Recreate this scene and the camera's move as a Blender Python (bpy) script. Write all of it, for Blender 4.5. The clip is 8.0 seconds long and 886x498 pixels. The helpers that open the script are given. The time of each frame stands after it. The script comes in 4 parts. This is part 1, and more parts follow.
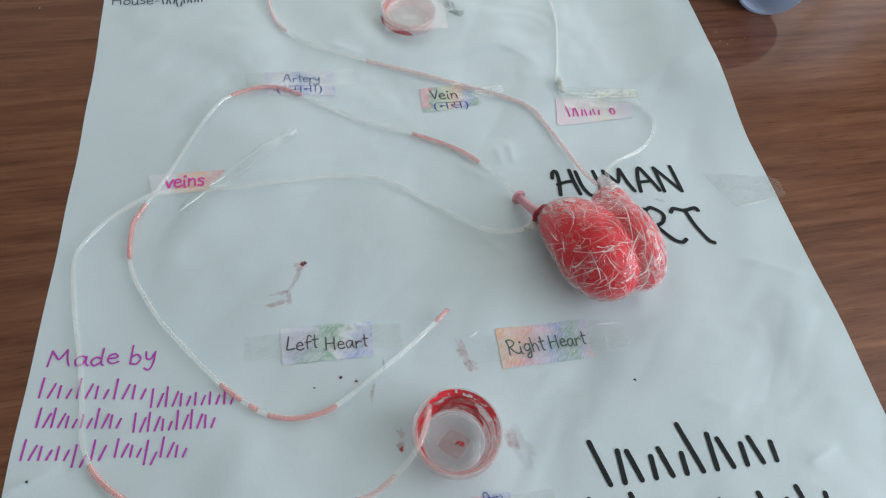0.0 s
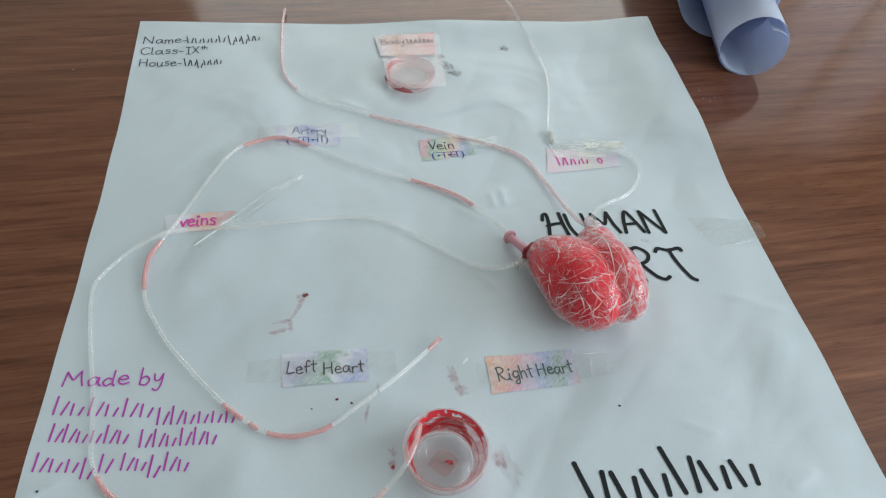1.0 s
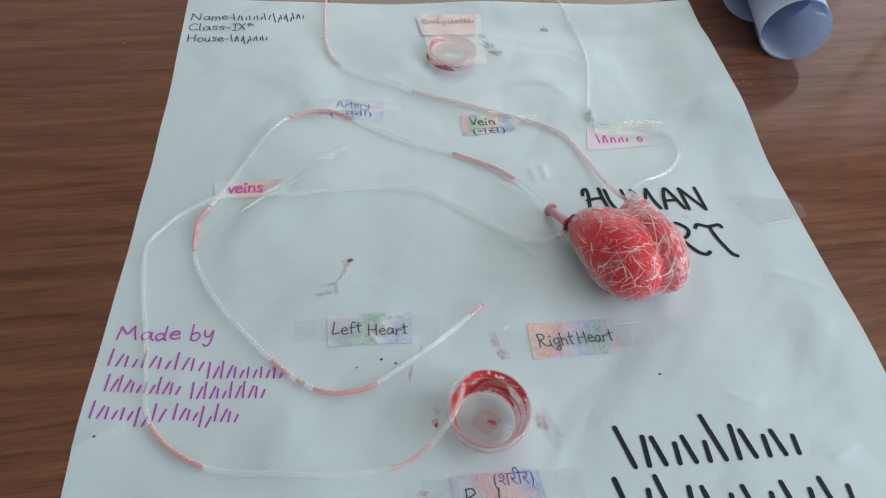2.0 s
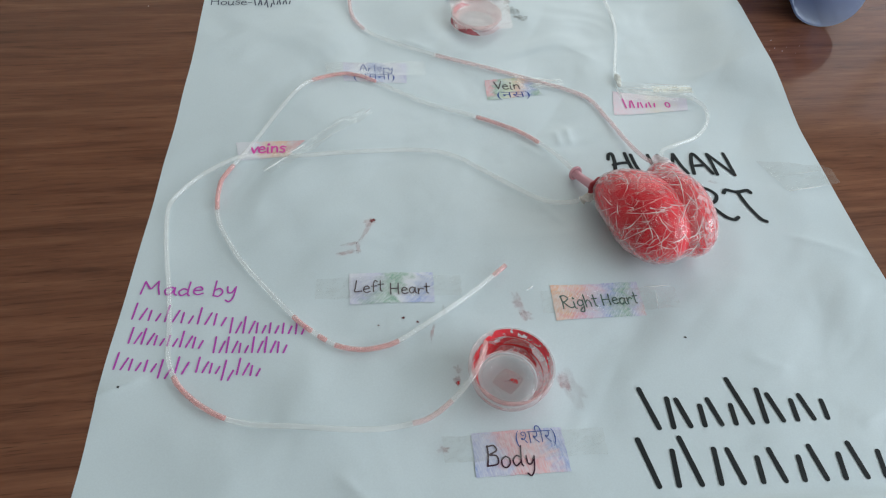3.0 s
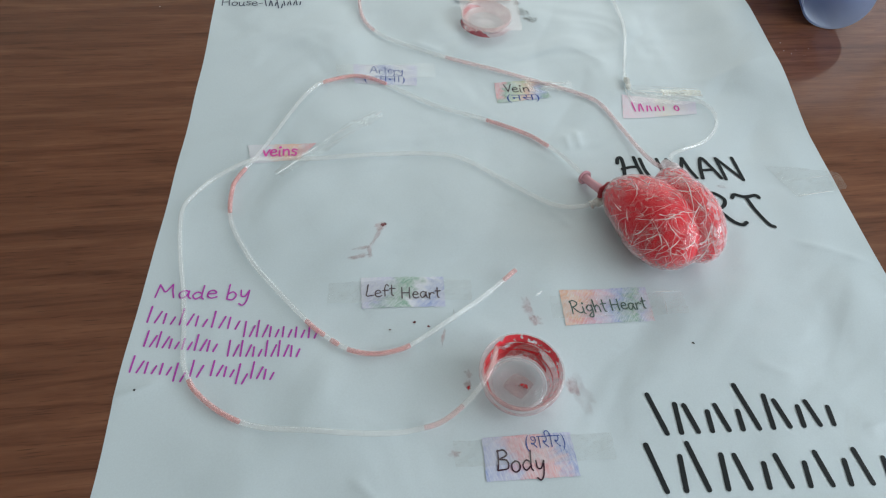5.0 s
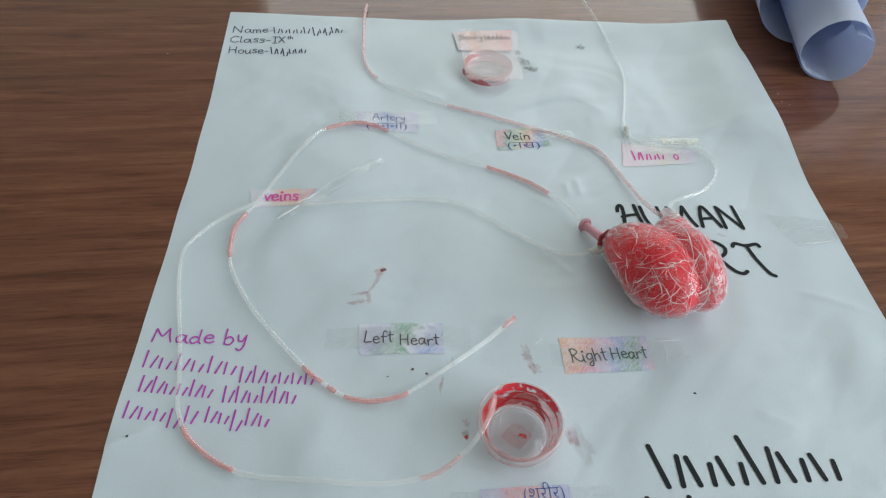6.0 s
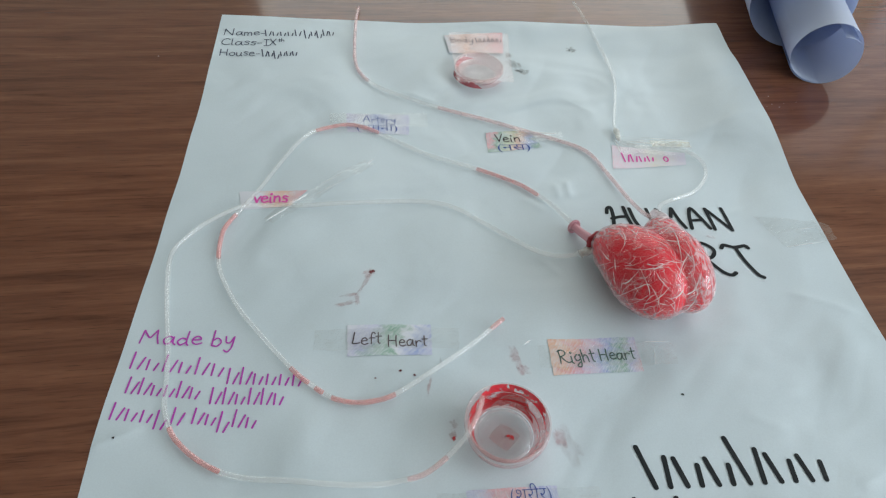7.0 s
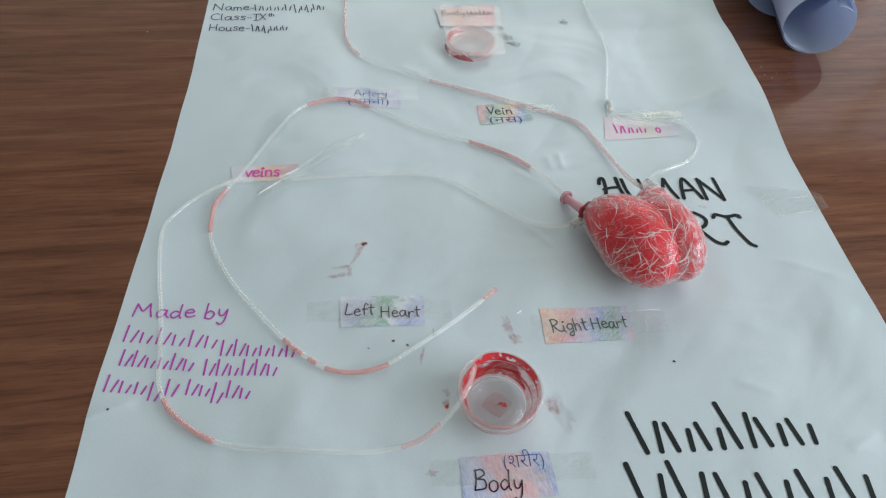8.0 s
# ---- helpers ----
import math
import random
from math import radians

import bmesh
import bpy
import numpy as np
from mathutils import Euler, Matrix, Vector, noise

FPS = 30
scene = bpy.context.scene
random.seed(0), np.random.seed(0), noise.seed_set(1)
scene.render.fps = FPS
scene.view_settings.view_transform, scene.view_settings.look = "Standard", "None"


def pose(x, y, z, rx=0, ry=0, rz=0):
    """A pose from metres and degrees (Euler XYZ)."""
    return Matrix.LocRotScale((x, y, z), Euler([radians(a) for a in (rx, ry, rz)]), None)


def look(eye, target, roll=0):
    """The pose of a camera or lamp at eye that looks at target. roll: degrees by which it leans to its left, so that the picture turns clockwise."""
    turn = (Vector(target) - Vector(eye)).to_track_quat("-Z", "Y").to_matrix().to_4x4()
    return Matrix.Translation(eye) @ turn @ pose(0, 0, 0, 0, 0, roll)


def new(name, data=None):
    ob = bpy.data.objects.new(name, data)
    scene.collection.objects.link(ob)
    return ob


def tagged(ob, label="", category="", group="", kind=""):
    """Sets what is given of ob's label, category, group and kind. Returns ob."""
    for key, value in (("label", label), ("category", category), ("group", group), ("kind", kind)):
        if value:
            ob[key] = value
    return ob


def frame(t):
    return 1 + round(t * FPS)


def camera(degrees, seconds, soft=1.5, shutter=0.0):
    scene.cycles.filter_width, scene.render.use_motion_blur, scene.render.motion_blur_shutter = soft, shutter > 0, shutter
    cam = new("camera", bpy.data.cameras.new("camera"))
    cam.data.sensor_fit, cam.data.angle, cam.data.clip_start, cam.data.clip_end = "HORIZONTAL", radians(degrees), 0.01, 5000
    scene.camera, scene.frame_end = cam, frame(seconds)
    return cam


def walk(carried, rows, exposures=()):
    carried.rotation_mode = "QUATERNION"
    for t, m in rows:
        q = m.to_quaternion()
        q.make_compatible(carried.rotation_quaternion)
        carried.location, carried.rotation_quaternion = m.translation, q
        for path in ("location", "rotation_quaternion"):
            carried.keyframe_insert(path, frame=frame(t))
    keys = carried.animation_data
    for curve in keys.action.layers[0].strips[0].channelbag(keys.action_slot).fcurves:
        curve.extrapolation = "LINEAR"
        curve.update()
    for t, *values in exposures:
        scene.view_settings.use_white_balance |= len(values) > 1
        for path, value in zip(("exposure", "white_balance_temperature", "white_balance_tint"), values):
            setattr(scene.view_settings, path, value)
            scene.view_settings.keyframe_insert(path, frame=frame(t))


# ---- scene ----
cam = camera(63.7, 8.0, soft=1.2)
PATH = [
    (0, (0.184, -0.059, 0.436), (0.524, 1.048, -1.194), 11.1),
    (0.5, (0.196, -0.084, 0.448), (0.519, 1.158, -1.085), 9.2),
    (1, (0.193, -0.105, 0.445), (0.501, 1.174, -1.061), 8.4),
    (1.5, (0.18, -0.119, 0.44), (0.464, 1.167, -1.066), 8.1),
    (3, (0.173, -0.139, 0.417), (0.366, 1.122, -1.123), 6.5),
    (3.5, (0.181, -0.143, 0.412), (0.375, 1.085, -1.155), 6.5),
    (4, (0.18, -0.142, 0.413), (0.377, 1.07, -1.165), 6.4),
    (4.5, (0.172, -0.139, 0.417), (0.369, 1.072, -1.162), 6.7),
    (5, (0.167, -0.134, 0.427), (0.351, 1.108, -1.13), 6.6),
    (6.3, (0.17, -0.132, 0.428), (0.345, 1.212, -1.042), 6.4),
    (6.5, (0.17, -0.132, 0.43), (0.349, 1.21, -1.042), 6.5),
    (7, (0.176, -0.134, 0.427), (0.359, 1.21, -1.043), 6.6),
    (7.5, (0.179, -0.138, 0.425), (0.368, 1.191, -1.058), 6.5),
    (8, (0.18, -0.141, 0.422), (0.371, 1.166, -1.08), 6.4),
]
walk(cam, [(t, look(eye, target, roll)) for t, eye, target, roll in PATH])

# ---- world, lights, exposure ----
world = bpy.data.worlds.new("sky")
scene.world = world
world.use_nodes = True
sky = world.node_tree.nodes.new("ShaderNodeTexSky")
sky.sky_type, sky.sun_disc = "NISHITA", False
sky.sun_elevation, sky.sun_rotation = radians(40), radians(30)
world.node_tree.links.new(sky.outputs[0], world.node_tree.nodes["Background"].inputs[0])
world.node_tree.nodes["Background"].inputs[1].default_value = 0.1


def window_light(name, x, y, z, w, h, target, watts, color):
    lamp = bpy.data.lights.new(name, "AREA")
    lamp.shape, lamp.size, lamp.size_y, lamp.energy, lamp.color = "RECTANGLE", w, h, watts, color
    ob = new(name, lamp)
    ob.matrix_world = look((x, y, z), target)
    return ob


# daylight standing in three window openings; the weak one is added for table haze
window_light("window_daylight", 0.85, 2.42, 1.15, 2.4, 1.5, (0.85, 0, 1.15), 26.5, (0.95, 1.0, 0.92))
window_light("added_haze_light", 2.77, 2.42, 1.15, 1.0, 1.5, (2.77, 0, 1.15), 1.6, (1.0, 0.97, 0.90))
window_light("side_window_daylight", 3.36, -0.7, 1.15, 2.9, 1.5, (0, -0.7, 1.15), 136, (0.87, 0.935, 1.0))
scene.view_settings.exposure = -0.47

# ---- materials ----


def material(name, color, rough=0.5, metal=0.0, spec=0.5, alpha=1.0, coat=0.0):
    m = bpy.data.materials.new(name)
    m.use_nodes = True
    b = m.node_tree.nodes["Principled BSDF"]
    b.inputs["Base Color"].default_value = (*color, 1)
    b.inputs["Roughness"].default_value = rough
    b.inputs["Metallic"].default_value = metal
    b.inputs["Specular IOR Level"].default_value = spec
    b.inputs["Alpha"].default_value = alpha
    b.inputs["Coat Weight"].default_value = coat
    return m


def node(m, kind, **values):
    n = m.node_tree.nodes.new(kind)
    for key, value in values.items():
        n.inputs[key.replace("_", " ")].default_value = value
    return n


def link(m, a, b):
    m.node_tree.links.new(a, b)


def bsdf(m):
    return m.node_tree.nodes["Principled BSDF"]


def coords(m, scale=(1, 1, 1), turn=0.0):
    c = m.node_tree.nodes.new("ShaderNodeTexCoord")
    mp = m.node_tree.nodes.new("ShaderNodeMapping")
    mp.vector_type = "TEXTURE"
    mp.inputs["Scale"].default_value = [1 / v for v in scale]
    mp.inputs["Rotation"].default_value = (0, 0, radians(turn))
    link(m, c.outputs["Object"], mp.inputs["Vector"])
    return mp.outputs["Vector"]


def noise_of(m, vec, scale, detail=4.0, rough=0.55, distort=0.0):
    n = node(m, "ShaderNodeTexNoise", Scale=scale, Detail=detail, Roughness=rough, Distortion=distort)
    link(m, vec, n.inputs["Vector"])
    return n.outputs["Fac"]


def ramp(m, fac, stops):
    r = m.node_tree.nodes.new("ShaderNodeValToRGB")
    while len(r.color_ramp.elements) < len(stops):
        r.color_ramp.elements.new(0.5)
    for e, (p, c) in zip(r.color_ramp.elements, stops):
        e.position, e.color = p, (*c, 1) if len(c) == 3 else c
    link(m, fac, r.inputs["Fac"])
    return r.outputs["Color"]


def grey(v):
    return (v, v, v)


def mix(m, fac, a, b, blend="MIX"):
    n = m.node_tree.nodes.new("ShaderNodeMix")
    n.data_type, n.blend_type = "RGBA", blend
    for value, socket in ((fac, n.inputs[0]), (a, n.inputs[6]), (b, n.inputs[7])):
        if hasattr(value, "links"):
            link(m, value, socket)
        elif isinstance(value, tuple):
            socket.default_value = (*value, 1)
        else:
            socket.default_value = value
    return n.outputs[2]


def math_node(m, op, a, b):
    n = m.node_tree.nodes.new("ShaderNodeMath")
    n.operation = op
    for value, socket in ((a, n.inputs[0]), (b, n.inputs[1])):
        if hasattr(value, "links"):
            link(m, value, socket)
        else:
            socket.default_value = value
    return n.outputs[0]


def bump(m, fac, strength, distance):
    n = node(m, "ShaderNodeBump", Strength=strength, Distance=distance)
    link(m, fac, n.inputs["Height"])
    link(m, n.outputs["Normal"], bsdf(m).inputs["Normal"])


def wood_material():
    m = material("dark_wood_laminate", (0.09, 0.04, 0.025), 0.12, spec=0.46)
    bands = noise_of(m, coords(m, (2.4, 32, 32)), 3.0, 6, 0.66, 0.5)
    fine = noise_of(m, coords(m, (9, 260, 260)), 2.0, 5, 0.65)
    wide = noise_of(m, coords(m, (0.8, 6, 6)), 2.2, 3)
    pores = noise_of(m, coords(m, (22, 420, 420)), 2.0, 2, 0.5)
    c1 = ramp(m, bands, [(0.28, (0.086, 0.032, 0.016)), (0.44, (0.146, 0.058, 0.030)), (0.57, (0.186, 0.077, 0.040)), (0.76, (0.262, 0.118, 0.062))])
    c2 = mix(m, 0.26, c1, ramp(m, fine, [(0.3, grey(0.42)), (0.7, grey(1.22))]), "MULTIPLY")
    c2 = mix(m, ramp(m, pores, [(0.60, grey(0)), (0.72, grey(0.55))]), c2, (0.040, 0.016, 0.009))
    c3 = mix(m, 0.4, c2, ramp(m, wide, [(0.3, (0.65, 0.60, 0.60)), (0.7, (1.3, 1.25, 1.2))]), "MULTIPLY")
    link(m, c3, bsdf(m).inputs["Base Color"])
    smears = noise_of(m, coords(m, (3, 3, 3), 30), 3.0, 5, 0.6, 0.8)
    link(m, ramp(m, smears, [(0.3, grey(0.07)), (0.75, grey(0.16))]), bsdf(m).inputs["Roughness"])
    bump(m, fine, 0.03, 0.0003)
    return m


def chart_material():
    m = material("chart_paper", (0.60, 0.69, 0.70), 0.42, spec=0.45)
    fibre = noise_of(m, coords(m), 900, 3)
    cloud = noise_of(m, coords(m), 7, 4, 0.5)
    c = mix(m, 1.0, ramp(m, cloud, [(0.3, (0.552, 0.645, 0.682)), (0.7, (0.600, 0.690, 0.727))]), ramp(m, fibre, [(0.3, grey(0.965)), (0.7, grey(1.02))]), "MULTIPLY")
    dirt = noise_of(m, coords(m), 26, 6, 0.65, 0.5)
    c = mix(m, ramp(m, dirt, [(0.62, grey(0)), (0.82, grey(0.22))]), c, (0.42, 0.47, 0.46))
    link(m, c, bsdf(m).inputs["Base Color"])
    link(m, ramp(m, cloud, [(0.3, grey(0.34)), (0.7, grey(0.48))]), bsdf(m).inputs["Roughness"])
    crumple = noise_of(m, coords(m, (1, 1.3, 1), 35), 10, 2, 0.4, 0.6)
    bump(m, crumple, 0.7, 0.008)
    return m


def crayon_material(name, stops, turn, origin, length):
    """White paper shaded over with coloured pencils: bands of colour along one direction, hatched across it."""
    m = material(name, (0.8, 0.8, 0.8), 0.5)
    c = m.node_tree.nodes.new("ShaderNodeTexCoord")
    mp = m.node_tree.nodes.new("ShaderNodeMapping")
    mp.vector_type = "TEXTURE"
    mp.inputs["Location"].default_value = (*origin, 0)
    mp.inputs["Rotation"].default_value = (0, 0, radians(turn))
    mp.inputs["Scale"].default_value = (length, length, length)
    link(m, c.outputs["Object"], mp.inputs["Vector"])
    along = m.node_tree.nodes.new("ShaderNodeSeparateXYZ")
    link(m, mp.outputs["Vector"], along.inputs[0])
    drift = noise_of(m, coords(m, (150, 60, 1), turn + 90), 1.0, 3, 0.6)
    where = math_node(m, "ADD", along.outputs[0], math_node(m, "MULTIPLY", math_node(m, "SUBTRACT", drift, 0.5), 0.45))
    base = ramp(m, where, stops)
    hatch = noise_of(m, coords(m, (170, 1100, 1), turn + 78), 1.0, 5, 0.7, 0.3)
    patch = noise_of(m, coords(m), 110, 3, 0.6)
    cover = math_node(m, "MULTIPLY", ramp(m, hatch, [(0.34, grey(0.25)), (0.60, grey(1))]), ramp(m, patch, [(0.35, grey(0.62)), (0.62, grey(1))]))
    link(m, mix(m, cover, (0.70, 0.73, 0.78), base), bsdf(m).inputs["Base Color"])
    bump(m, hatch, 0.1, 0.0003)
    return m


def film_shader(m, clear, rough, gloss=1.0):
    """Turn m into a thin clear sheet: clear (0..1 or a socket) is how much of it is milky; gloss comes on top."""
    t = m.node_tree
    b = bsdf(m)
    see, shine, body, top = (t.nodes.new("ShaderNodeBsdf" + k) if k in ("Transparent", "Glossy") else t.nodes.new("ShaderNodeMixShader") for k in ("Transparent", "Glossy", "a", "b"))
    shine.inputs["Roughness"].default_value = rough
    if hasattr(clear, "links"):
        link(m, clear, body.inputs[0])
    else:
        body.inputs[0].default_value = clear
    link(m, see.outputs[0], body.inputs[1])
    link(m, b.outputs[0], body.inputs[2])
    if hasattr(gloss, "links"):
        link(m, gloss, top.inputs[0])
    else:
        top.inputs[0].default_value = 0.06 * gloss
    link(m, body.outputs[0], top.inputs[1])
    link(m, shine.outputs[0], top.inputs[2])
    link(m, top.outputs[0], t.nodes["Material Output"].inputs["Surface"])
    return (shine,)


def bump_to(m, fac, strength, distance, *targets):
    n = node(m, "ShaderNodeBump", Strength=strength, Distance=distance)
    link(m, fac, n.inputs["Height"])
    for x in (bsdf(m), *targets):
        link(m, n.outputs["Normal"], x.inputs["Normal"])


def clear_film(name, color, alpha, rough, streak=0.0, scale=120.0):
    """Thin clear plastic: see-through, with gloss and milky creases."""
    m = material(name, color, 0.5)
    if streak:
        n = noise_of(m, coords(m, (1, 2.5, 1), 25), scale, 4, 0.6, 1.0)
        soft = ramp(m, n, [(0.48, grey(alpha)), (0.75, grey(min(1.0, alpha + streak)))])
        bump_to(m, n, 0.3, 0.0012, *film_shader(m, soft, rough))
    else:
        film_shader(m, alpha, rough)
    return m


def wrap_material():
    """Crinkled cling film over the balloons: clear where taut, milky along the folds and where light is painted in."""
    m = material("cling_film", (0.98, 0.78, 0.81), 0.3)
    v = coords(m)
    warp = node(m, "ShaderNodeTexNoise", Scale=30.0, Detail=3.0)
    link(m, v, warp.inputs["Vector"])
    bent = mix(m, 0.018, v, warp.outputs["Color"])
    lines = None
    for scale, wide in ((34, 0.022), (62, 0.034), (120, 0.05)):
        w = node(m, "ShaderNodeTexVoronoi", Scale=scale)
        w.feature = "DISTANCE_TO_EDGE"
        link(m, bent, w.inputs["Vector"])
        edge = ramp(m, w.outputs["Distance"], [(0.0, grey(1)), (wide, grey(0))])
        where = ramp(m, noise_of(m, v, scale * 0.6, 2), [(0.44, grey(0)), (0.56, grey(1))])
        edge = mix(m, 1.0, edge, where, "MULTIPLY")
        lines = edge if lines is None else mix(m, 1.0, lines, edge, "LIGHTEN")
    haze = ramp(m, noise_of(m, v, 38, 5, 0.65, 0.6), [(0.54, grey(0.0)), (0.82, grey(0.24))])
    facets = node(m, "ShaderNodeTexVoronoi", Scale=48.0)
    link(m, bent, facets.inputs["Vector"])
    place = m.node_tree.nodes.new("ShaderNodeSeparateXYZ")
    link(m, v, place.inputs[0])
    # right lobe and foot whitened: bunched film, plus glints and front light painted in
    bunched = math_node(m, "MULTIPLY", math_node(m, "SUBTRACT", place.outputs[0], 0.400), 45.0)
    low = math_node(m, "MULTIPLY", math_node(m, "SUBTRACT", 0.034, place.outputs[2]), 38.0)
    bunched = math_node(m, "MINIMUM", math_node(m, "MAXIMUM", bunched, 0.0), 0.46)
    neck = math_node(m, "MULTIPLY", math_node(m, "SUBTRACT", place.outputs[1], 0.222), 28.0)
    neck = math_node(m, "MINIMUM", math_node(m, "MAXIMUM", neck, 0.0), 0.62)
    bunched = math_node(m, "MAXIMUM", bunched, neck)
    low = math_node(m, "MINIMUM", math_node(m, "MAXIMUM", low, 0.0), 0.66)
    bunched = math_node(m, "MAXIMUM", bunched, low)
    rucks = ramp(m, noise_of(m, coords(m, (1, 0.4, 0.6), 14), 190, 4, 0.7, 1.2), [(0.44, grey(0.06)), (0.58, grey(1.0))])
    haze = mix(m, 1.0, haze, mix(m, 1.0, bunched, rucks, "MULTIPLY"), "SCREEN")
    milky = mix(m, 1.0, mix(m, 0.26, grey(0.0), lines), haze, "SCREEN")
    rise = mix(m, 0.6, facets.outputs["Distance"], lines)
    (shine,) = film_shader(m, milky, 0.16, math_node(m, "ADD", math_node(m, "MULTIPLY", bunched, 0.04), 0.045))
    for strength, target in ((0.35, bsdf(m)), (1.0, shine)):
        n = node(m, "ShaderNodeBump", Strength=strength, Distance=0.0034)
        link(m, rise, n.inputs["Height"])
        link(m, n.outputs["Normal"], target.inputs["Normal"])
    return m


def liquid_smear(name, color, low, high, scale, top=0.9):
    """Dried or wet liquid, patchy, thinner towards its rim."""
    m = material(name, color, 0.25, spec=0.6)
    n = noise_of(m, coords(m), scale, 4, 0.6, 0.7)
    rim = m.node_tree.nodes.new("ShaderNodeAttribute")
    rim.attribute_name = "rim"
    thin = math_node(m, "SUBTRACT", 1.0, rim.outputs["Fac"])
    thin = math_node(m, "MINIMUM", math_node(m, "MULTIPLY", thin, 1.8), 1.0)
    link(m, math_node(m, "MULTIPLY", ramp(m, n, [(low, grey(0)), (high, grey(top))]), thin), bsdf(m).inputs["Alpha"])
    deep = mix(m, ramp(m, noise_of(m, coords(m), scale * 2.2, 3), [(0.4, grey(0)), (0.7, grey(0.5))]), color, tuple(v * 0.55 for v in color))
    link(m, deep, bsdf(m).inputs["Base Color"])
    return m


def wall_paint(name, color):
    m = material(name, color, 0.75)
    n = noise_of(m, coords(m), 3, 5)
    link(m, mix(m, 0.5, color, ramp(m, n, [(0.3, grey(0.85)), (0.7, grey(1.05))]), "MULTIPLY"), bsdf(m).inputs["Base Color"])
    bump(m, noise_of(m, coords(m), 160, 3), 0.1, 0.001)
    return m


def balloon_material():
    m = material("red_balloon_rubber", (0.50, 0.028, 0.030), 0.30, spec=0.25)
    n = noise_of(m, coords(m), 32, 5, 0.65, 0.5)
    link(m, ramp(m, n, [(0.32, (0.48, 0.008, 0.018)), (0.50, (0.72, 0.014, 0.032)), (0.70, (0.82, 0.036, 0.054))]), bsdf(m).inputs["Base Color"])
    bump(m, n, 0.2, 0.001)
    return m


WOOD = wood_material()
CHART = chart_material()
BLACK_INK = material("black_marker_ink", (0.014, 0.018, 0.020), 0.7, spec=0.2)
PEN_INK = material("blue_black_pen_ink", (0.045, 0.055, 0.10), 0.7, spec=0.2)
BLUE_INK = material("blue_pen_ink", (0.035, 0.08, 0.34), 0.7, spec=0.2)
GREEN_INK = material("dark_green_ink", (0.015, 0.07, 0.055), 0.7, spec=0.2)
BROWN_INK = material("dark_violet_ink", (0.05, 0.02, 0.035), 0.7, spec=0.2)
MAGENTA_INK = material("magenta_felt_ink", (0.46, 0.045, 0.43), 0.55)
PINK_INK = material("pink_felt_ink", (0.70, 0.05, 0.38), 0.55)
TUBE = clear_film("milky_clear_tubing", (0.96, 0.97, 0.94), 0.13, 0.08)
LIQUID = material("red_liquid_in_tube", (0.88, 0.24, 0.22), 0.4, alpha=0.39)
PALE_LIQUID = material("pale_pink_residue", (0.98, 0.52, 0.52), 0.4, alpha=0.27)
CLEAR = clear_film("clear_plastic_lid", (0.86, 0.86, 0.87), 0.13, 0.06)
PINK_WALL = liquid_smear("pink_wet_wall", (0.84, 0.36, 0.36), 0.12, 0.70, 110, 0.66)
PALE_PLASTIC = clear_film("pale_pink_plastic", (0.88, 0.62, 0.62), 0.19, 0.06)
PINK_PLASTIC = clear_film("pink_stained_plastic", (0.80, 0.46, 0.46), 0.30, 0.12)
SMEAR = liquid_smear("red_liquid_smear", (0.80, 0.022, 0.042), 0.39, 0.47, 190, 0.95)
DEEP_SMEAR = liquid_smear("thick_red_smear", (0.60, 0.014, 0.024), 0.32, 0.46, 170, 0.95)
THIN_SMEAR = liquid_smear("thin_red_smear", (0.58, 0.16, 0.18), 0.30, 0.80, 200, 0.50)
PINK_WASH = liquid_smear("pink_liquid_wash", (0.76, 0.26, 0.26), 0.05, 0.9, 90, 0.42)
ROSE_SMEAR = liquid_smear("rose_red_smear", (0.50, 0.075, 0.095), 0.20, 0.45, 120, 0.85)
FAINT = liquid_smear("faint_brown_wash", (0.42, 0.30, 0.30), 0.2, 0.8, 90, 0.26)
DRIED = liquid_smear("dried_dark_red", (0.13, 0.012, 0.022), 0.15, 0.30, 170, 1.0)
GREY_SMUDGE = liquid_smear("grey_smudge", (0.22, 0.26, 0.26), 0.35, 0.7, 120, 0.75)
TAPE = clear_film("clear_adhesive_tape", (0.58, 0.64, 0.60), 0.06, 0.10, 0.14, 60)
TAPE_DULL = clear_film("dull_adhesive_tape", (0.54, 0.58, 0.52), 0.06, 0.2, 0.12, 50)
FILM = wrap_material()
CREASE = material("film_crease", (1.0, 0.92, 0.92), 0.25, spec=1.0, alpha=0.85, coat=0.6)
# tape folds, coloured white to paint the glint along them
FOLD_GLINT = material("tape_fold_glint", (0.93, 0.95, 0.95), 0.15, spec=0.8, alpha=0.42)
RUBBER = balloon_material()
PINK_RUBBER = material("stretched_pink_balloon", (0.76, 0.36, 0.42), 0.3, alpha=0.72)
BUNCHED = clear_film("bunched_pinkish_film", (0.92, 0.80, 0.82), 0.40, 0.12, 0.45, 160)
DARK_RUBBER = material("dark_red_rubber", (0.32, 0.018, 0.03), 0.4)
GLUE = clear_film("dried_clear_glue", (0.72, 0.72, 0.66), 0.45, 0.15, 0.4, 140)
ROLL = material("pale_blue_paper", (0.60, 0.67, 0.80), 0.5)
lit = node(ROLL, "ShaderNodeBsdfTranslucent", Color=(0.40, 0.50, 0.78, 1))
both = node(ROLL, "ShaderNodeMixShader", Fac=0.22)
link(ROLL, bsdf(ROLL).outputs[0], both.inputs[1])
link(ROLL, lit.outputs[0], both.inputs[2])
link(ROLL, both.outputs[0], ROLL.node_tree.nodes["Material Output"].inputs["Surface"])
bump(ROLL, noise_of(ROLL, coords(ROLL), 30, 4), 0.15, 0.002)
WALL = wall_paint("cream_wall_paint", (0.70, 0.68, 0.63))
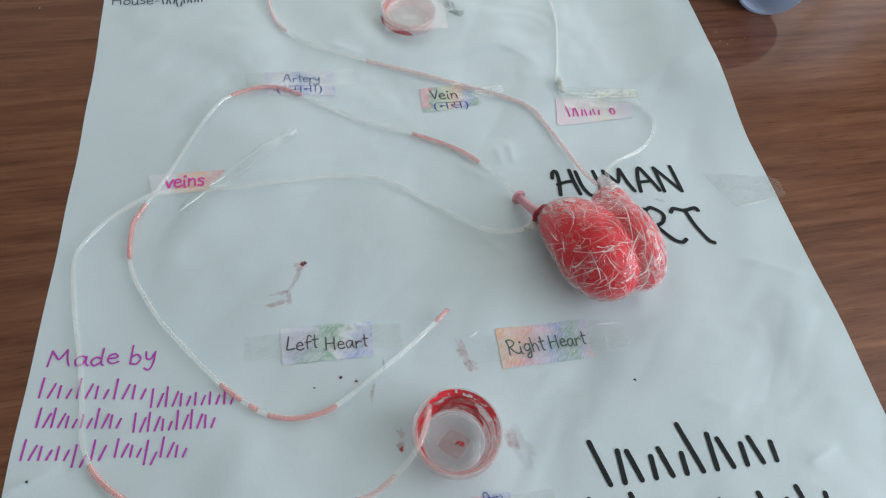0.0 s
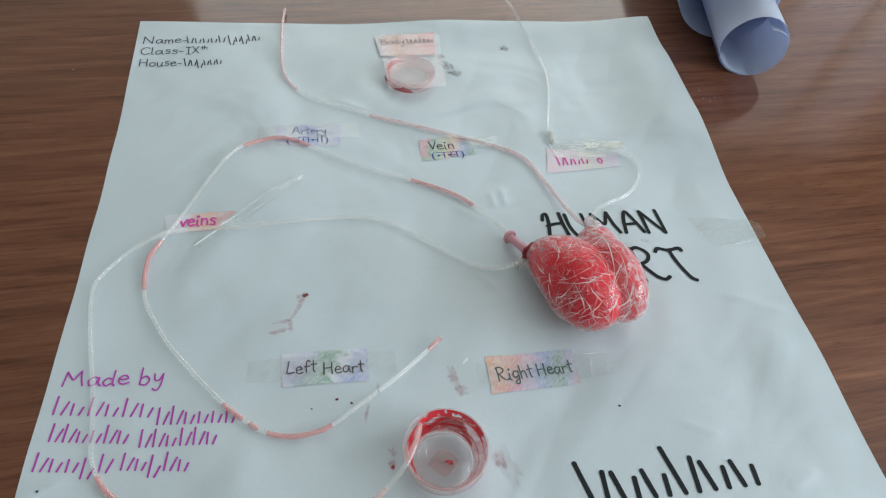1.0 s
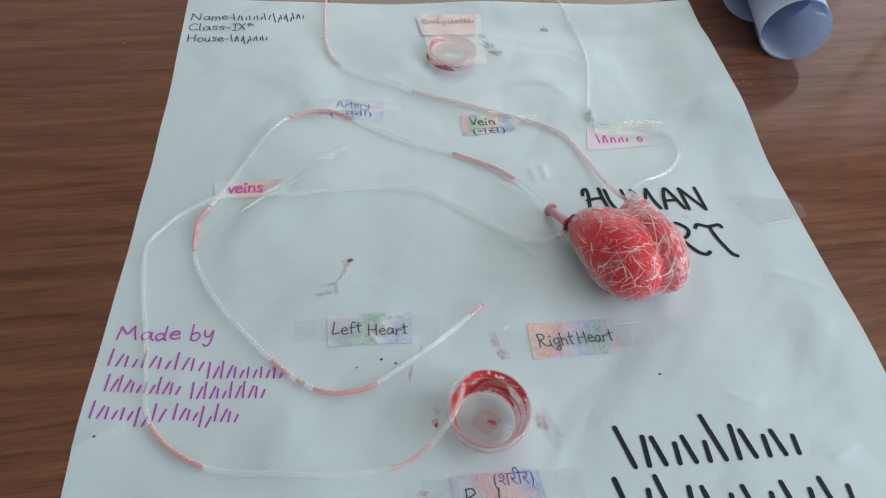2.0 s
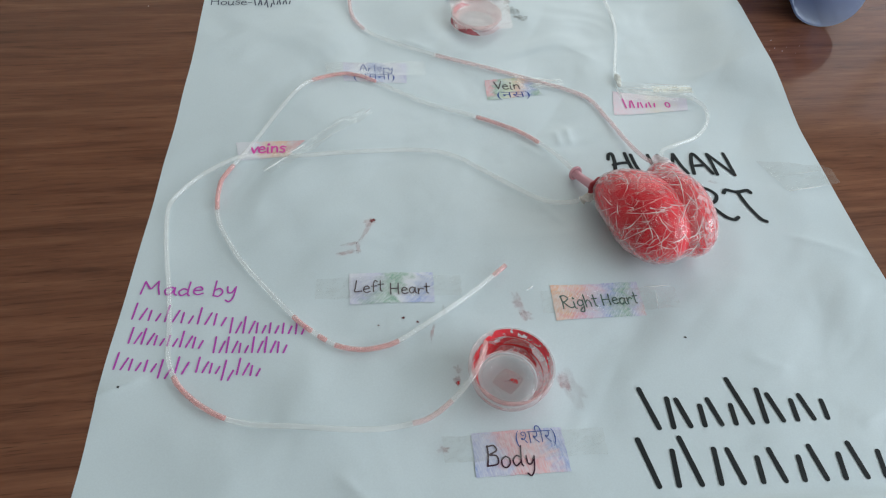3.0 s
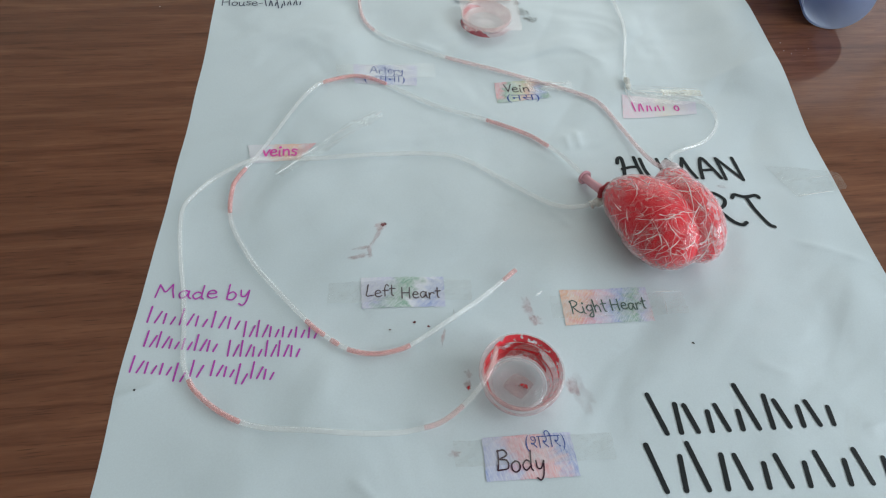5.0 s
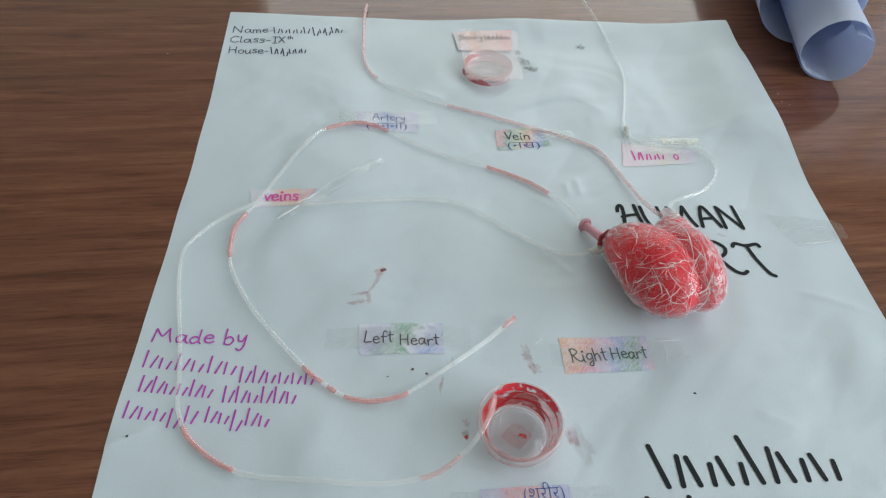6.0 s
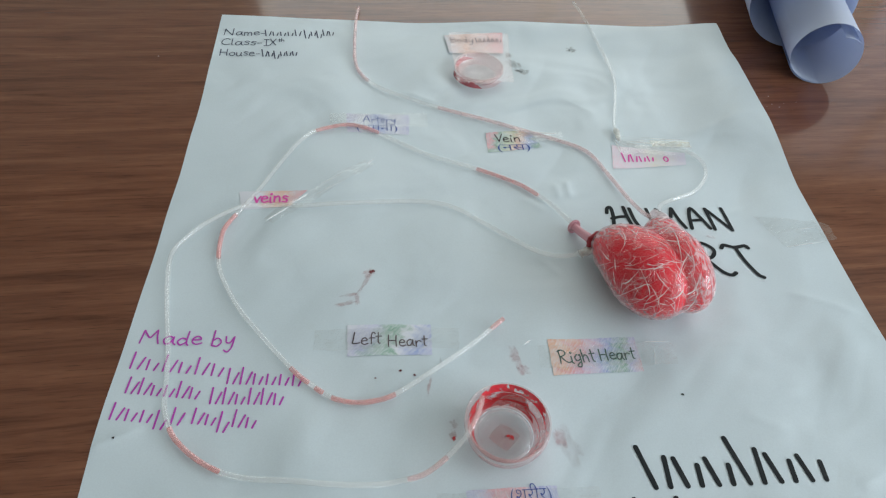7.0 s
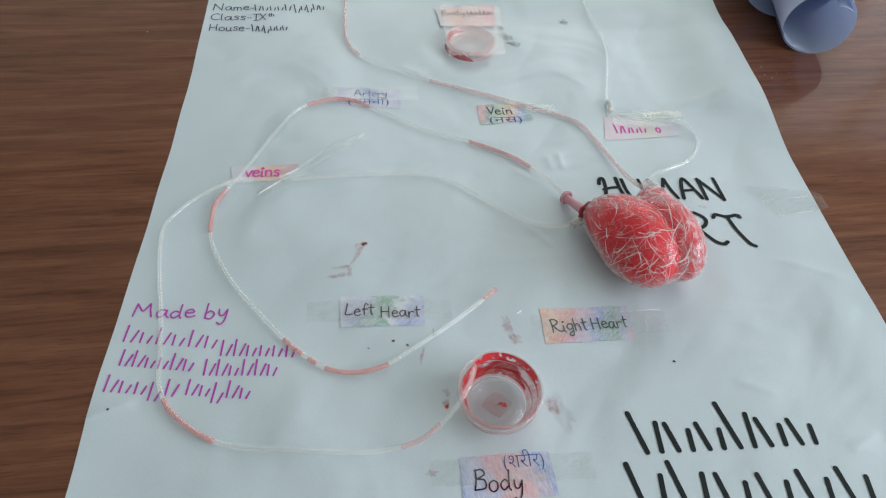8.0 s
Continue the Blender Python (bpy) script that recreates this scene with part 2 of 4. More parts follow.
CEILING = wall_paint("white_ceiling_paint", (0.72, 0.72, 0.71))
FLOOR = wall_paint("grey_floor", (0.32, 0.30, 0.28))
FRAME = material("white_window_paint", (0.75, 0.75, 0.74), 0.4)
GLASS = material("window_glass", (1, 1, 1), 0.02, alpha=0.06)

# ---- mesh helpers ----


def finish(bm, name, mat, parent=None, smooth=True, label=""):
    me = bpy.data.meshes.new(name)
    bmesh.ops.recalc_face_normals(bm, faces=bm.faces)
    bm.to_mesh(me)
    bm.free()
    me.materials.append(mat)
    for p in me.polygons:
        p.use_smooth = smooth
    ob = new(name, me)
    if parent:
        ob.parent = parent
    if label:
        ob["label"] = label
    return ob


def part(name, bm, mat, parent, label="", smooth=True):
    return finish(bm, name, mat, parent, smooth, label)


def thing(name, label, category, group="", kind=""):
    return tagged(new(name), label, category, group, kind)


def box(bm, x0, y0, z0, x1, y1, z1, bevel=0.0):
    r = bmesh.ops.create_cube(bm, size=1.0, matrix=Matrix.Translation(((x0 + x1) / 2, (y0 + y1) / 2, (z0 + z1) / 2)) @ Matrix.Diagonal((x1 - x0, y1 - y0, z1 - z0, 1)))
    if bevel:
        edges = list({e for v in r["verts"] for e in v.link_edges})
        bmesh.ops.bevel(bm, geom=edges, offset=bevel, segments=3, affect="EDGES", profile=0.5)
    return bm


def step(a, b, t):
    t = min(1.0, max(0.0, (t - a) / (b - a)))
    return t * t * (3 - 2 * t)


W, L = 0.566, 0.605
# small creases in the paper: from, to, height, width
CREASES = [
    (-0.004, 0.083, 0.030, 0.098, 0.0016, 0.004), (0.345, 0.345, 0.346, 0.318, 0.0014, 0.004), (0.334, 0.340, 0.336, 0.316, 0.0011, 0.004), (0.300, 0.322, 0.322, 0.300, 0.0010, 0.005),
    (0.150, 0.030, 0.176, 0.006, 0.0012, 0.004), (0.430, 0.105, 0.462, 0.090, 0.0009, 0.004), (0.500, 0.215, 0.560, 0.190, 0.0014, 0.005), (0.300, 0.255, 0.325, 0.225, 0.0010, 0.005),
    (0.480, 0.412, 0.562, 0.446, 0.0014, 0.008), (0.200, 0.470, 0.235, 0.452, 0.0012, 0.005), (0.360, 0.470, 0.395, 0.440, 0.0007, 0.007), (0.490, 0.050, 0.520, 0.062, 0.0010, 0.004),
]


def height(x, y):
    """The lie of the chart paper: slight waves, and a far side that has curled up."""
    rim = step(0.0, 0.13, x) * step(0.0, 0.05, y) * step(0.0, 0.05, L - y) * (0.3 + 0.7 * step(0.0, 0.04, W - x))
    z = 0.0030 * noise.noise((x * 7, y * 7, 1.3)) + 0.0016 * noise.noise((x * 17 + y * 9, y * 12 - x * 6, 4.1))
    z += 0.0012 * abs(noise.noise((x * 24 - y * 16, y * 10, 7.7)))
    for cx, cy, r in ((0.2605, 0.0925, 0.030), (0.2785, 0.5050, 0.028), (0.388, 0.214, 0.050)):
        z *= step(r, r + 0.03, math.hypot(x - cx, y - cy))
    z *= 1 - 0.55 * step(0.30, 0.38, x) * step(0.17, 0.10, y)
    z = max(-0.0016, z) * rim + 0.0019 * rim
    for ax, ay, bx, by, amp, wide in CREASES:
        dx, dy = bx - ax, by - ay
        along = ((x - ax) * dx + (y - ay) * dy) / (dx * dx + dy * dy)
        if -0.05 < along < 1.05:
            off = ((x - ax) * dy - (y - ay) * dx) / math.hypot(dx, dy)
            if abs(off) < 4 * wide:
                z += amp * math.exp(-abs(off) / wide) * step(-0.05, 0.3, along) * step(1.05, 0.7, along)
    z += 0.0050 * step(0.32, 0.44, x) * step(0.010, 0.0, y)
    z += 0.013 * step(0.46, 0.575, x) * step(0.33, 0.44, y) * (1 - 0.55 * step(0.52, 0.62, y))
    z += 0.003 * step(0.50, 0.57, x) * step(0.05, 0.15, y)
    z += 0.0010 * step(0.575, 0.605, y) + 0.008 * step(0.20, 0.34, x) * step(0.545, 0.605, y)
    return z - 0.0010


def spline(points, n=6):
    """Points along a smooth curve through the given ones."""
    p = [Vector(q) for q in points]
    p = [2 * p[0] - p[1]] + p + [2 * p[-1] - p[-2]]
    out = []
    for i in range(1, len(p) - 2):
        a, b, c, d = p[i - 1:i + 3]
        for k in range(n):
            t = k / n
            out.append(0.5 * (2 * b + (c - a) * t + (2 * a - 5 * b + 4 * c - d) * t * t + (3 * b - a - 3 * c + d) * t ** 3))
    out.append(p[-2])
    return out


def sweep(bm, pts, radius, sides=10, cap=True, bore=0.0):
    """A round tube along pts; radius is a number or a function of 0..1."""
    rings, n = [], len(pts)
    side = Vector((0, 0, 1))
    for i, p in enumerate(pts):
        d = (pts[min(i + 1, n - 1)] - pts[max(i - 1, 0)]).normalized()
        u = d.cross(side)
        u = u.normalized() if u.length > 1e-4 else d.orthogonal().normalized()
        v = u.cross(d)
        r = radius(i / (n - 1)) if callable(radius) else radius
        rings.append([bm.verts.new(p + r * (math.cos(a) * u + math.sin(a) * v)) for a in (2 * math.pi * k / sides for k in range(sides))])
    for a, b in zip(rings, rings[1:]):
        for k in range(sides):
            bm.faces.new((a[k], a[(k + 1) % sides], b[(k + 1) % sides], b[k]))
    if cap:
        bm.faces.new(rings[0][::-1])
        bm.faces.new(rings[-1])
    return bm


def lathe(bm, profile, centre, sides=64, closed=False):
    rings = []
    for r, z in profile:
        rings.append([bm.verts.new((centre[0] + r * math.cos(2 * math.pi * k / sides), centre[1] + r * math.sin(2 * math.pi * k / sides), centre[2] + z)) for k in range(sides)])
    pairs = list(zip(rings, rings[1:])) + ([(rings[-1], rings[0])] if closed else [])
    for a, b in pairs:
        for k in range(sides):
            bm.faces.new((a[k], a[(k + 1) % sides], b[(k + 1) % sides], b[k]))
    return bm


def sheet(bm, corners, nx, ny, lift, thick=0.0, wave=0.0, seed=0.0, ragged=0.0):
    """A thin four-cornered piece (tl, tr, br, bl) lying on the chart."""
    tl, tr, br, bl = [Vector((*c, 0)) for c in corners]
    grid = []
    for j in range(ny + 1):
        row = []
        for i in range(nx + 1):
            u, v = i / nx, j / ny
            p = (tl.lerp(tr, u)).lerp(bl.lerp(br, u), v)
            if ragged and (i in (0, nx) or j in (0, ny)):
                p.x += ragged * noise.noise((p.x * 400, p.y * 400, seed))
                p.y += ragged * noise.noise((p.x * 400, p.y * 400, seed + 5))
            z = height(p.x, p.y) + lift + wave * (0.5 + noise.noise((p.x * 60, p.y * 60, seed)))
            row.append(bm.verts.new((p.x, p.y, z)))
        grid.append(row)
    faces = [bm.faces.new((grid[j][i], grid[j][i + 1], grid[j + 1][i + 1], grid[j + 1][i])) for j in range(ny) for i in range(nx)]
    if thick:
        bmesh.ops.solidify(bm, geom=faces, thickness=thick)
    return bm


def blob(bm, x, y, rx, ry, turn, seed, lift=0.00025):
    """An uneven flat patch of dried liquid on the chart, thinning out to its rim."""
    c, s = math.cos(radians(turn)), math.sin(radians(turn))
    rim = bm.verts.layers.float.new("rim")
    mid = bm.verts.new((x, y, height(x, y) + lift))
    rings = []
    for level in (0.55, 0.8, 1.0):
        ring = []
        for k in range(36):
            a = 2 * math.pi * k / 36
            f = level * (1 + 0.75 * noise.noise((math.cos(a) * 1.8 + seed, math.sin(a) * 1.8, seed * 2.1)))
            px, py = f * rx * math.cos(a), f * ry * math.sin(a)
            qx, qy = x + c * px - s * py, y + s * px + c * py
            v = bm.verts.new((qx, qy, height(qx, qy) + lift))
            v[rim] = level * level
            ring.append(v)
        rings.append(ring)
    for k in range(36):
        bm.faces.new((mid, rings[0][k], rings[0][(k + 1) % 36]))
        for a, b in zip(rings, rings[1:]):
            bm.faces.new((a[k], b[k], b[(k + 1) % 36], a[(k + 1) % 36]))
    return bm


def lettering(text, x, y, width, cap, turn, ink, parent, lift=0.00032, slant=0.0, bold=0.0, name="lettering"):
    """Hand lettering on the chart: base line from (x, y), so wide, with capitals so high."""
    data = bpy.data.curves.new(name, "FONT")
    data.body, data.size, data.shear, data.offset = text, 1.0, slant, bold
    data.resolution_u = 3
    tmp = new(name, data)
    me = bpy.data.meshes.new_from_object(tmp.evaluated_get(bpy.context.evaluated_depsgraph_get()))
    bpy.data.objects.remove(tmp)
    xs = [v.co.x for v in me.vertices]
    ox, wide = min(xs), max(xs) - min(xs)
    c, s = math.cos(radians(turn)), math.sin(radians(turn))
    for v in me.vertices:
        px, py = (v.co.x - ox) / wide * width, v.co.y / 0.73 * cap
        qx, qy = x + c * px - s * py, y + s * px + c * py
        v.co = (qx, qy, height(qx, qy) + lift)
    me.materials.clear()
    me.materials.append(ink)
    ob = new(name, me)
    ob.parent = parent
    return ob


def ink_stroke(bm, points, stroke, lift):
    """A pen line with round ends through (x, y) points on the chart."""
    pts = spline([(x, y, 0) for x, y in points], 5) if len(points) > 2 else [Vector((*points[0], 0)).lerp(Vector((*points[1], 0)), k / 5) for k in range(6)]
    n, h = len(pts) - 1, stroke / 2
    rows = []
    for i, p in enumerate(pts):
        d = (pts[min(i + 1, n)] - pts[max(i - 1, 0)]).normalized()
        side = Vector((-d.y, d.x, 0))
        ends = [(-0.9, 0.42), (-0.5, 0.85)] if i == 0 else [(0.5, 0.85), (0.9, 0.42)] if i == n else []
        spots = [(p + d * h * a, h * b) for a, b in ends]
        wide = h * (1 + 0.10 * noise.noise((p.x * 300, p.y * 300, 2.0)))
        spots.insert(2 if i == 0 else 0, (p, wide))
        for q, w in spots:
            rows.append([bm.verts.new((v.x, v.y, height(v.x, v.y) + lift)) for v in (q - side * w, q + side * w)])
    for a, b in zip(rows, rows[1:]):
        bm.faces.new((a[0], a[1], b[1], b[0]))


GLYPHS = {}


def glyph(letter, advance, *strokes):
    GLYPHS[letter] = (advance, strokes)


# a plain round hand, in units of the capitals' height
glyph("H", 0.72, ((0.05, 1), (0.04, 0.5), (0.04, 0)), ((0.03, 0.50), (0.30, 0.52), (0.52, 0.52)), ((0.54, 1), (0.52, 0.5), (0.54, 0)))
glyph("hooked H", 0.80, ((0, 0.70), (0.08, 0.93), (0.20, 0.98), (0.17, 0.6), (0.10, 0.3), (0.03, 0)), ((0.08, 0.42), (0.35, 0.50), (0.60, 0.52)), ((0.62, 1), (0.60, 0.5), (0.64, 0)))
glyph("U", 0.80, ((0, 1), (0, 0.4), (0.15, 0.02), (0.40, 0.06), (0.55, 0.4), (0.56, 1)), ((0.56, 1), (0.57, 0.3), (0.66, 0)))
glyph("M", 0.92, ((0, 0), (0.08, 0.92)), ((0.08, 0.92), (0.22, 0.62), (0.36, 0.40), (0.50, 0.70), (0.60, 0.96)), ((0.60, 0.96), (0.65, 0.45), (0.74, 0)))
glyph("A", 0.74, ((0, 0), (0.14, 0.6), (0.32, 1), (0.45, 0.6), (0.60, 0)), ((0.10, 0.38), (0.50, 0.40)))
glyph("N", 0.82, ((0, 0), (0.05, 1)), ((0.05, 1), (0.30, 0.5), (0.58, 0)), ((0.58, 0), (0.60, 0.5), (0.62, 1.05)))
glyph("E", 0.64, ((0.50, 1), (0.05, 0.98), (0.02, 0.5), (0.03, 0.02), (0.52, 0)), ((0.03, 0.52), (0.42, 0.53)))
glyph("R", 0.74, ((0.05, 1), (0.08, 0.5), (0.04, 0)), ((0, 0.92), (0.25, 1.02), (0.48, 0.82), (0.36, 0.60), (0.10, 0.5)), ((0.15, 0.5), (0.38, 0.15), (0.58, 0.02), (0.74, 0.09)))
glyph("T", 0.80, ((0, 0.90), (0.12, 1), (0.40, 0.94), (0.72, 1), (0.78, 0.92)), ((0.42, 0.95), (0.46, 0.5), (0.58, 0.08), (0.70, -0.02)))
glyph("L", 0.50, ((0.10, 1), (0.03, 0.4), (0, 0.02), (0.40, 0.06)))
glyph("B", 0.60, ((0.03, 1), (0.05, 0.5), (0, 0)), ((0, 0.95), (0.30, 1.02), (0.42, 0.78), (0.08, 0.54)), ((0.08, 0.54), (0.42, 0.50), (0.45, 0.12), (0, 0)))
glyph("V", 0.50, ((0, 1), (0.22, 0.02)), ((0.22, 0.02), (0.34, 0.5), (0.48, 1)))
glyph("C", 0.60, ((0.50, 0.85), (0.30, 1), (0.05, 0.7), (0.03, 0.25), (0.25, 0), (0.52, 0.12)))
glyph("I", 0.50, ((0, 1), (0.40, 1)), ((0.20, 1), (0.20, 0)), ((0, 0), (0.40, 0)))
glyph("X", 0.62, ((0, 1), (0.50, 0)), ((0.50, 1), (0, 0)))
glyph("a", 0.56, ((0.38, 0.50), (0.20, 0.58), (0.02, 0.35), (0.10, 0.03), (0.28, 0.12), (0.40, 0.5)), ((0.40, 0.55), (0.40, 0.15), (0.50, 0)))
glyph("b", 0.52, ((0.03, 1), (0.02, 0.05)), ((0.02, 0.35), (0.22, 0.52), (0.38, 0.30), (0.25, 0.02), (0.03, 0.05)))
glyph("d", 0.58, ((0.35, 0.42), (0.18, 0.5), (0.02, 0.25), (0.15, 0), (0.36, 0.2)), ((0.40, 1), (0.38, 0.2), (0.46, 0)))
glyph("e", 0.50, ((0.03, 0.30), (0.36, 0.36), (0.25, 0.58), (0.06, 0.45), (0.04, 0.15), (0.20, 0), (0.42, 0.1)))
glyph("f", 0.40, ((0.36, 0.9), (0.22, 1.02), (0.12, 0.7), (0.12, 0)), ((0, 0.5), (0.32, 0.52)))
glyph("g", 0.50, ((0.36, 0.5), (0.18, 0.56), (0.02, 0.32), (0.14, 0.08), (0.34, 0.2)), ((0.38, 0.55), (0.37, 0), (0.28, -0.38), (0.06, -0.3), (0.30, -0.02)))
glyph("h", 0.50, ((0.03, 1), (0.03, 0)), ((0.04, 0.35), (0.20, 0.55), (0.34, 0.4), (0.36, 0)))
glyph("i", 0.26, ((0.05, 0.55), (0.06, 0.1), (0.14, 0)), ((0.05, 0.82), (0.09, 0.88), (0.13, 0.82), (0.08, 0.78), (0.05, 0.82)))
glyph("l", 0.26, ((0.06, 1), (0.05, 0.1), (0.14, 0)))
glyph("m", 0.68, ((0.03, 0.55), (0.04, 0)), ((0.05, 0.38), (0.18, 0.55), (0.27, 0.4), (0.28, 0)), ((0.28, 0.38), (0.42, 0.55), (0.52, 0.4), (0.54, 0)))
glyph("n", 0.50, ((0.03, 0.55), (0.04, 0)), ((0.05, 0.36), (0.22, 0.55), (0.34, 0.4), (0.37, 0)))
glyph("o", 0.50, ((0.20, 0.55), (0.03, 0.38), (0.05, 0.1), (0.22, 0), (0.38, 0.18), (0.36, 0.45), (0.20, 0.55)))
glyph("r", 0.44, ((0.03, 0.55), (0.05, 0)), ((0.05, 0.28), (0.14, 0.50), (0.26, 0.55), (0.36, 0.48)))
glyph("s", 0.42, ((0.34, 0.5), (0.15, 0.58), (0.06, 0.42), (0.28, 0.25), (0.24, 0.02), (0.02, 0.06)))
glyph("t", 0.38, ((0.14, 0.95), (0.14, 0.12), (0.24, 0)), ((0, 0.62), (0.34, 0.64)))
glyph("u", 0.52, ((0.03, 0.55), (0.06, 0.1), (0.20, 0), (0.34, 0.2)), ((0.36, 0.55), (0.36, 0.12), (0.44, 0)))
glyph("v", 0.42, ((0, 0.55), (0.17, 0.02)), ((0.17, 0.02), (0.25, 0.3), (0.38, 0.58)))
glyph("y", 0.50, ((0.03, 0.55), (0.08, 0.2), (0.24, 0.18), (0.36, 0.5)), ((0.38, 0.55), (0.34, -0.1), (0.20, -0.4), (0.04, -0.3)))
glyph("-", 0.36, ((0.02, 0.3), (0.26, 0.32)))


def pen(text, x, y, width, cap, turn, ink, parent, lift=0.00032, slant=0.0, stroke=0.0012, hooked=False):
    """A word written by hand: base line from (x, y), so wide, with capitals so high."""
    c, s = math.cos(radians(turn)), math.sin(radians(turn))
    letters = ["hooked H" if hooked and k == "H" else k for k in text]
    total = sum(GLYPHS[k][0] for k in letters)
    bm, at, level = bmesh.new(), 0.0, 0
    for n, k in enumerate(letters):
        advance, strokes = GLYPHS[k]
        rise = 0.05 * math.sin(n * 2.3 + x * 90)
        for pts in strokes:
            out = []
            for gx, gy in pts:
                px, py = (at + gx + slant * gy) / total * width, (gy + rise) * cap
                out.append((x + c * px - s * py, y + s * px + c * py))
            ink_stroke(bm, out, stroke, lift + 0.000012 * level)
            level += 1
        at += advance
    return part("lettering", bm, ink, parent)


def bars(x0, y0, x1, y1, heights, stroke, ink, parent, lift=0.00032, lean=0.0):
    """Writing that stays unread: plain bars for its strokes, each a part."""
    d = Vector((x1 - x0, y1 - y0, 0)) / max(1, len(heights) - 1)
    across, up = d.normalized(), Vector((-d.normalized().y, d.normalized().x, 0))
    for i, h in enumerate(heights):
        low = 0.0
        if h < 0:
            low, h = h * 0.45, -h
        for k, (shift, tilt, part_h) in enumerate(((-0.22, lean - 0.12, 1.0), (0.24, lean + 0.16, 0.72))):
            foot = Vector((x0, y0, 0)) + d * (i + shift) + up * low
            top = foot + (up + across * tilt) * (h * part_h - low * (1 - k))
            bm = bmesh.new()
            ink_stroke(bm, [(foot.x, foot.y), (top.x, top.y)], stroke, lift + 0.00001 * k)
            part("writing_bar", bm, ink, parent)


# ---- room ----
X0, X1, Y0, Y1, ZF, ZC = -2.4, 3.4, -2.3, 2.45, -0.765, 2.05


def wall(name, label, boxes):
    bm = bmesh.new()
    for b in boxes:
        box(bm, *b)
    return tagged(finish(bm, name, WALL, smooth=False), label, "wall", kind="structure")


bm = box(bmesh.new(), X0 - 0.2, Y0 - 0.2, ZF - 0.1, X1 + 0.2, Y1 + 0.2, ZF)
tagged(finish(bm, "floor", FLOOR, smooth=False), "plain grey floor under the table", "floor", kind="structure")
bm = box(bmesh.new(), X0 - 0.2, Y0 - 0.2, ZC, X1 + 0.2, Y1 + 0.2, ZC + 0.1)
tagged(finish(bm, "ceiling", CEILING, smooth=False), "plain white painted ceiling", "ceiling", kind="structure")
WX0, WX1, WZ0, WZ1 = -0.4, 2.1, 0.35, 1.95
VX0, VX1 = 2.25, 3.3
wall("wall_north", "cream painted wall with two windows", [(X0, Y1, ZF, WX0, Y1 + 0.2, ZC), (WX1, Y1, ZF, VX0, Y1 + 0.2, ZC), (VX1, Y1, ZF, X1, Y1 + 0.2, ZC), (WX0, Y1, ZF, WX1, Y1 + 0.2, WZ0), (WX0, Y1, WZ1, WX1, Y1 + 0.2, ZC), (VX0, Y1, ZF, VX1, Y1 + 0.2, WZ0), (VX0, Y1, WZ1, VX1, Y1 + 0.2, ZC)])
wall("wall_south", "plain cream painted wall", [(X0, Y0 - 0.2, ZF, X1, Y0, ZC)])
wall("wall_west", "plain cream painted wall", [(X0 - 0.2, Y0 - 0.2, ZF, X0, Y1 + 0.2, ZC)])
EY0, EY1 = -2.2, 0.8
wall("wall_east", "cream painted wall with a window", [(X1, Y0 - 0.2, ZF, X1 + 0.2, EY0, ZC), (X1, EY1, ZF, X1 + 0.2, Y1 + 0.2, ZC), (X1, EY0, ZF, X1 + 0.2, EY1, WZ0), (X1, EY0, WZ1, X1 + 0.2, EY1, ZC)])


def window(name, a, b, fixed, along_x):
    w = thing(name, "white framed window letting in soft daylight", "window", kind="structure")

    def bar(nm, u0, u1, z0, z1, t, mat):
        lo, hi = fixed + 0.10 - t, fixed + 0.10 + t
        bm = box(bmesh.new(), u0, lo, z0, u1, hi, z1) if along_x else box(bmesh.new(), lo, u0, z0, hi, u1, z1)
        return part(nm, bm, mat, w, smooth=False)

    mid = (a + b) / 2
    for u0, u1, z0, z1 in ((a, b, WZ0, WZ0 + 0.06), (a, b, WZ1 - 0.06, WZ1), (a, a + 0.06, WZ0 + 0.06, WZ1 - 0.06), (b - 0.06, b, WZ0 + 0.06, WZ1 - 0.06), (mid - 0.03, mid + 0.03, WZ0 + 0.06, WZ1 - 0.06)):
        bar("window_frame", u0, u1, z0, z1, 0.03, FRAME)
    for u0, u1 in ((a + 0.06, mid - 0.03), (mid + 0.03, b - 0.06)):
        bar("pane", u0, u1, WZ0 + 0.06, WZ1 - 0.06, 0.003, GLASS).visible_shadow = False


window("window_1", WX0, WX1, Y1, True)
# unseen extra window, added round the weak lamp that the tabletop mirrors
window("added_window", VX0, VX1, Y1, True)
window("window_2", EY0, EY1, X1, False)

# ---- table ----
table = thing("table", "dark brown wood-grain laminate table with a satin top", "table")
table.matrix_world = pose(0.35, 0.42, 0, 0, 0, 5)
bm = box(bmesh.new(), -1.0, -0.62, -0.034, 1.0, 0.80, -0.00128, 0.004)
part("tabletop", bm, WOOD, table)
for sx in (-1, 1):
    for ty in (-0.55, 0.73):
        part("leg", box(bmesh.new(), sx * 0.93 - 0.025, ty - 0.025, ZF, sx * 0.93 + 0.025, ty + 0.025, -0.034, 0.004), WOOD, table)
for ty in (-0.55, 0.73):
    part("apron", box(bmesh.new(), -0.905, ty - 0.01, -0.11, 0.905, ty + 0.01, -0.034), WOOD, table, smooth=False)

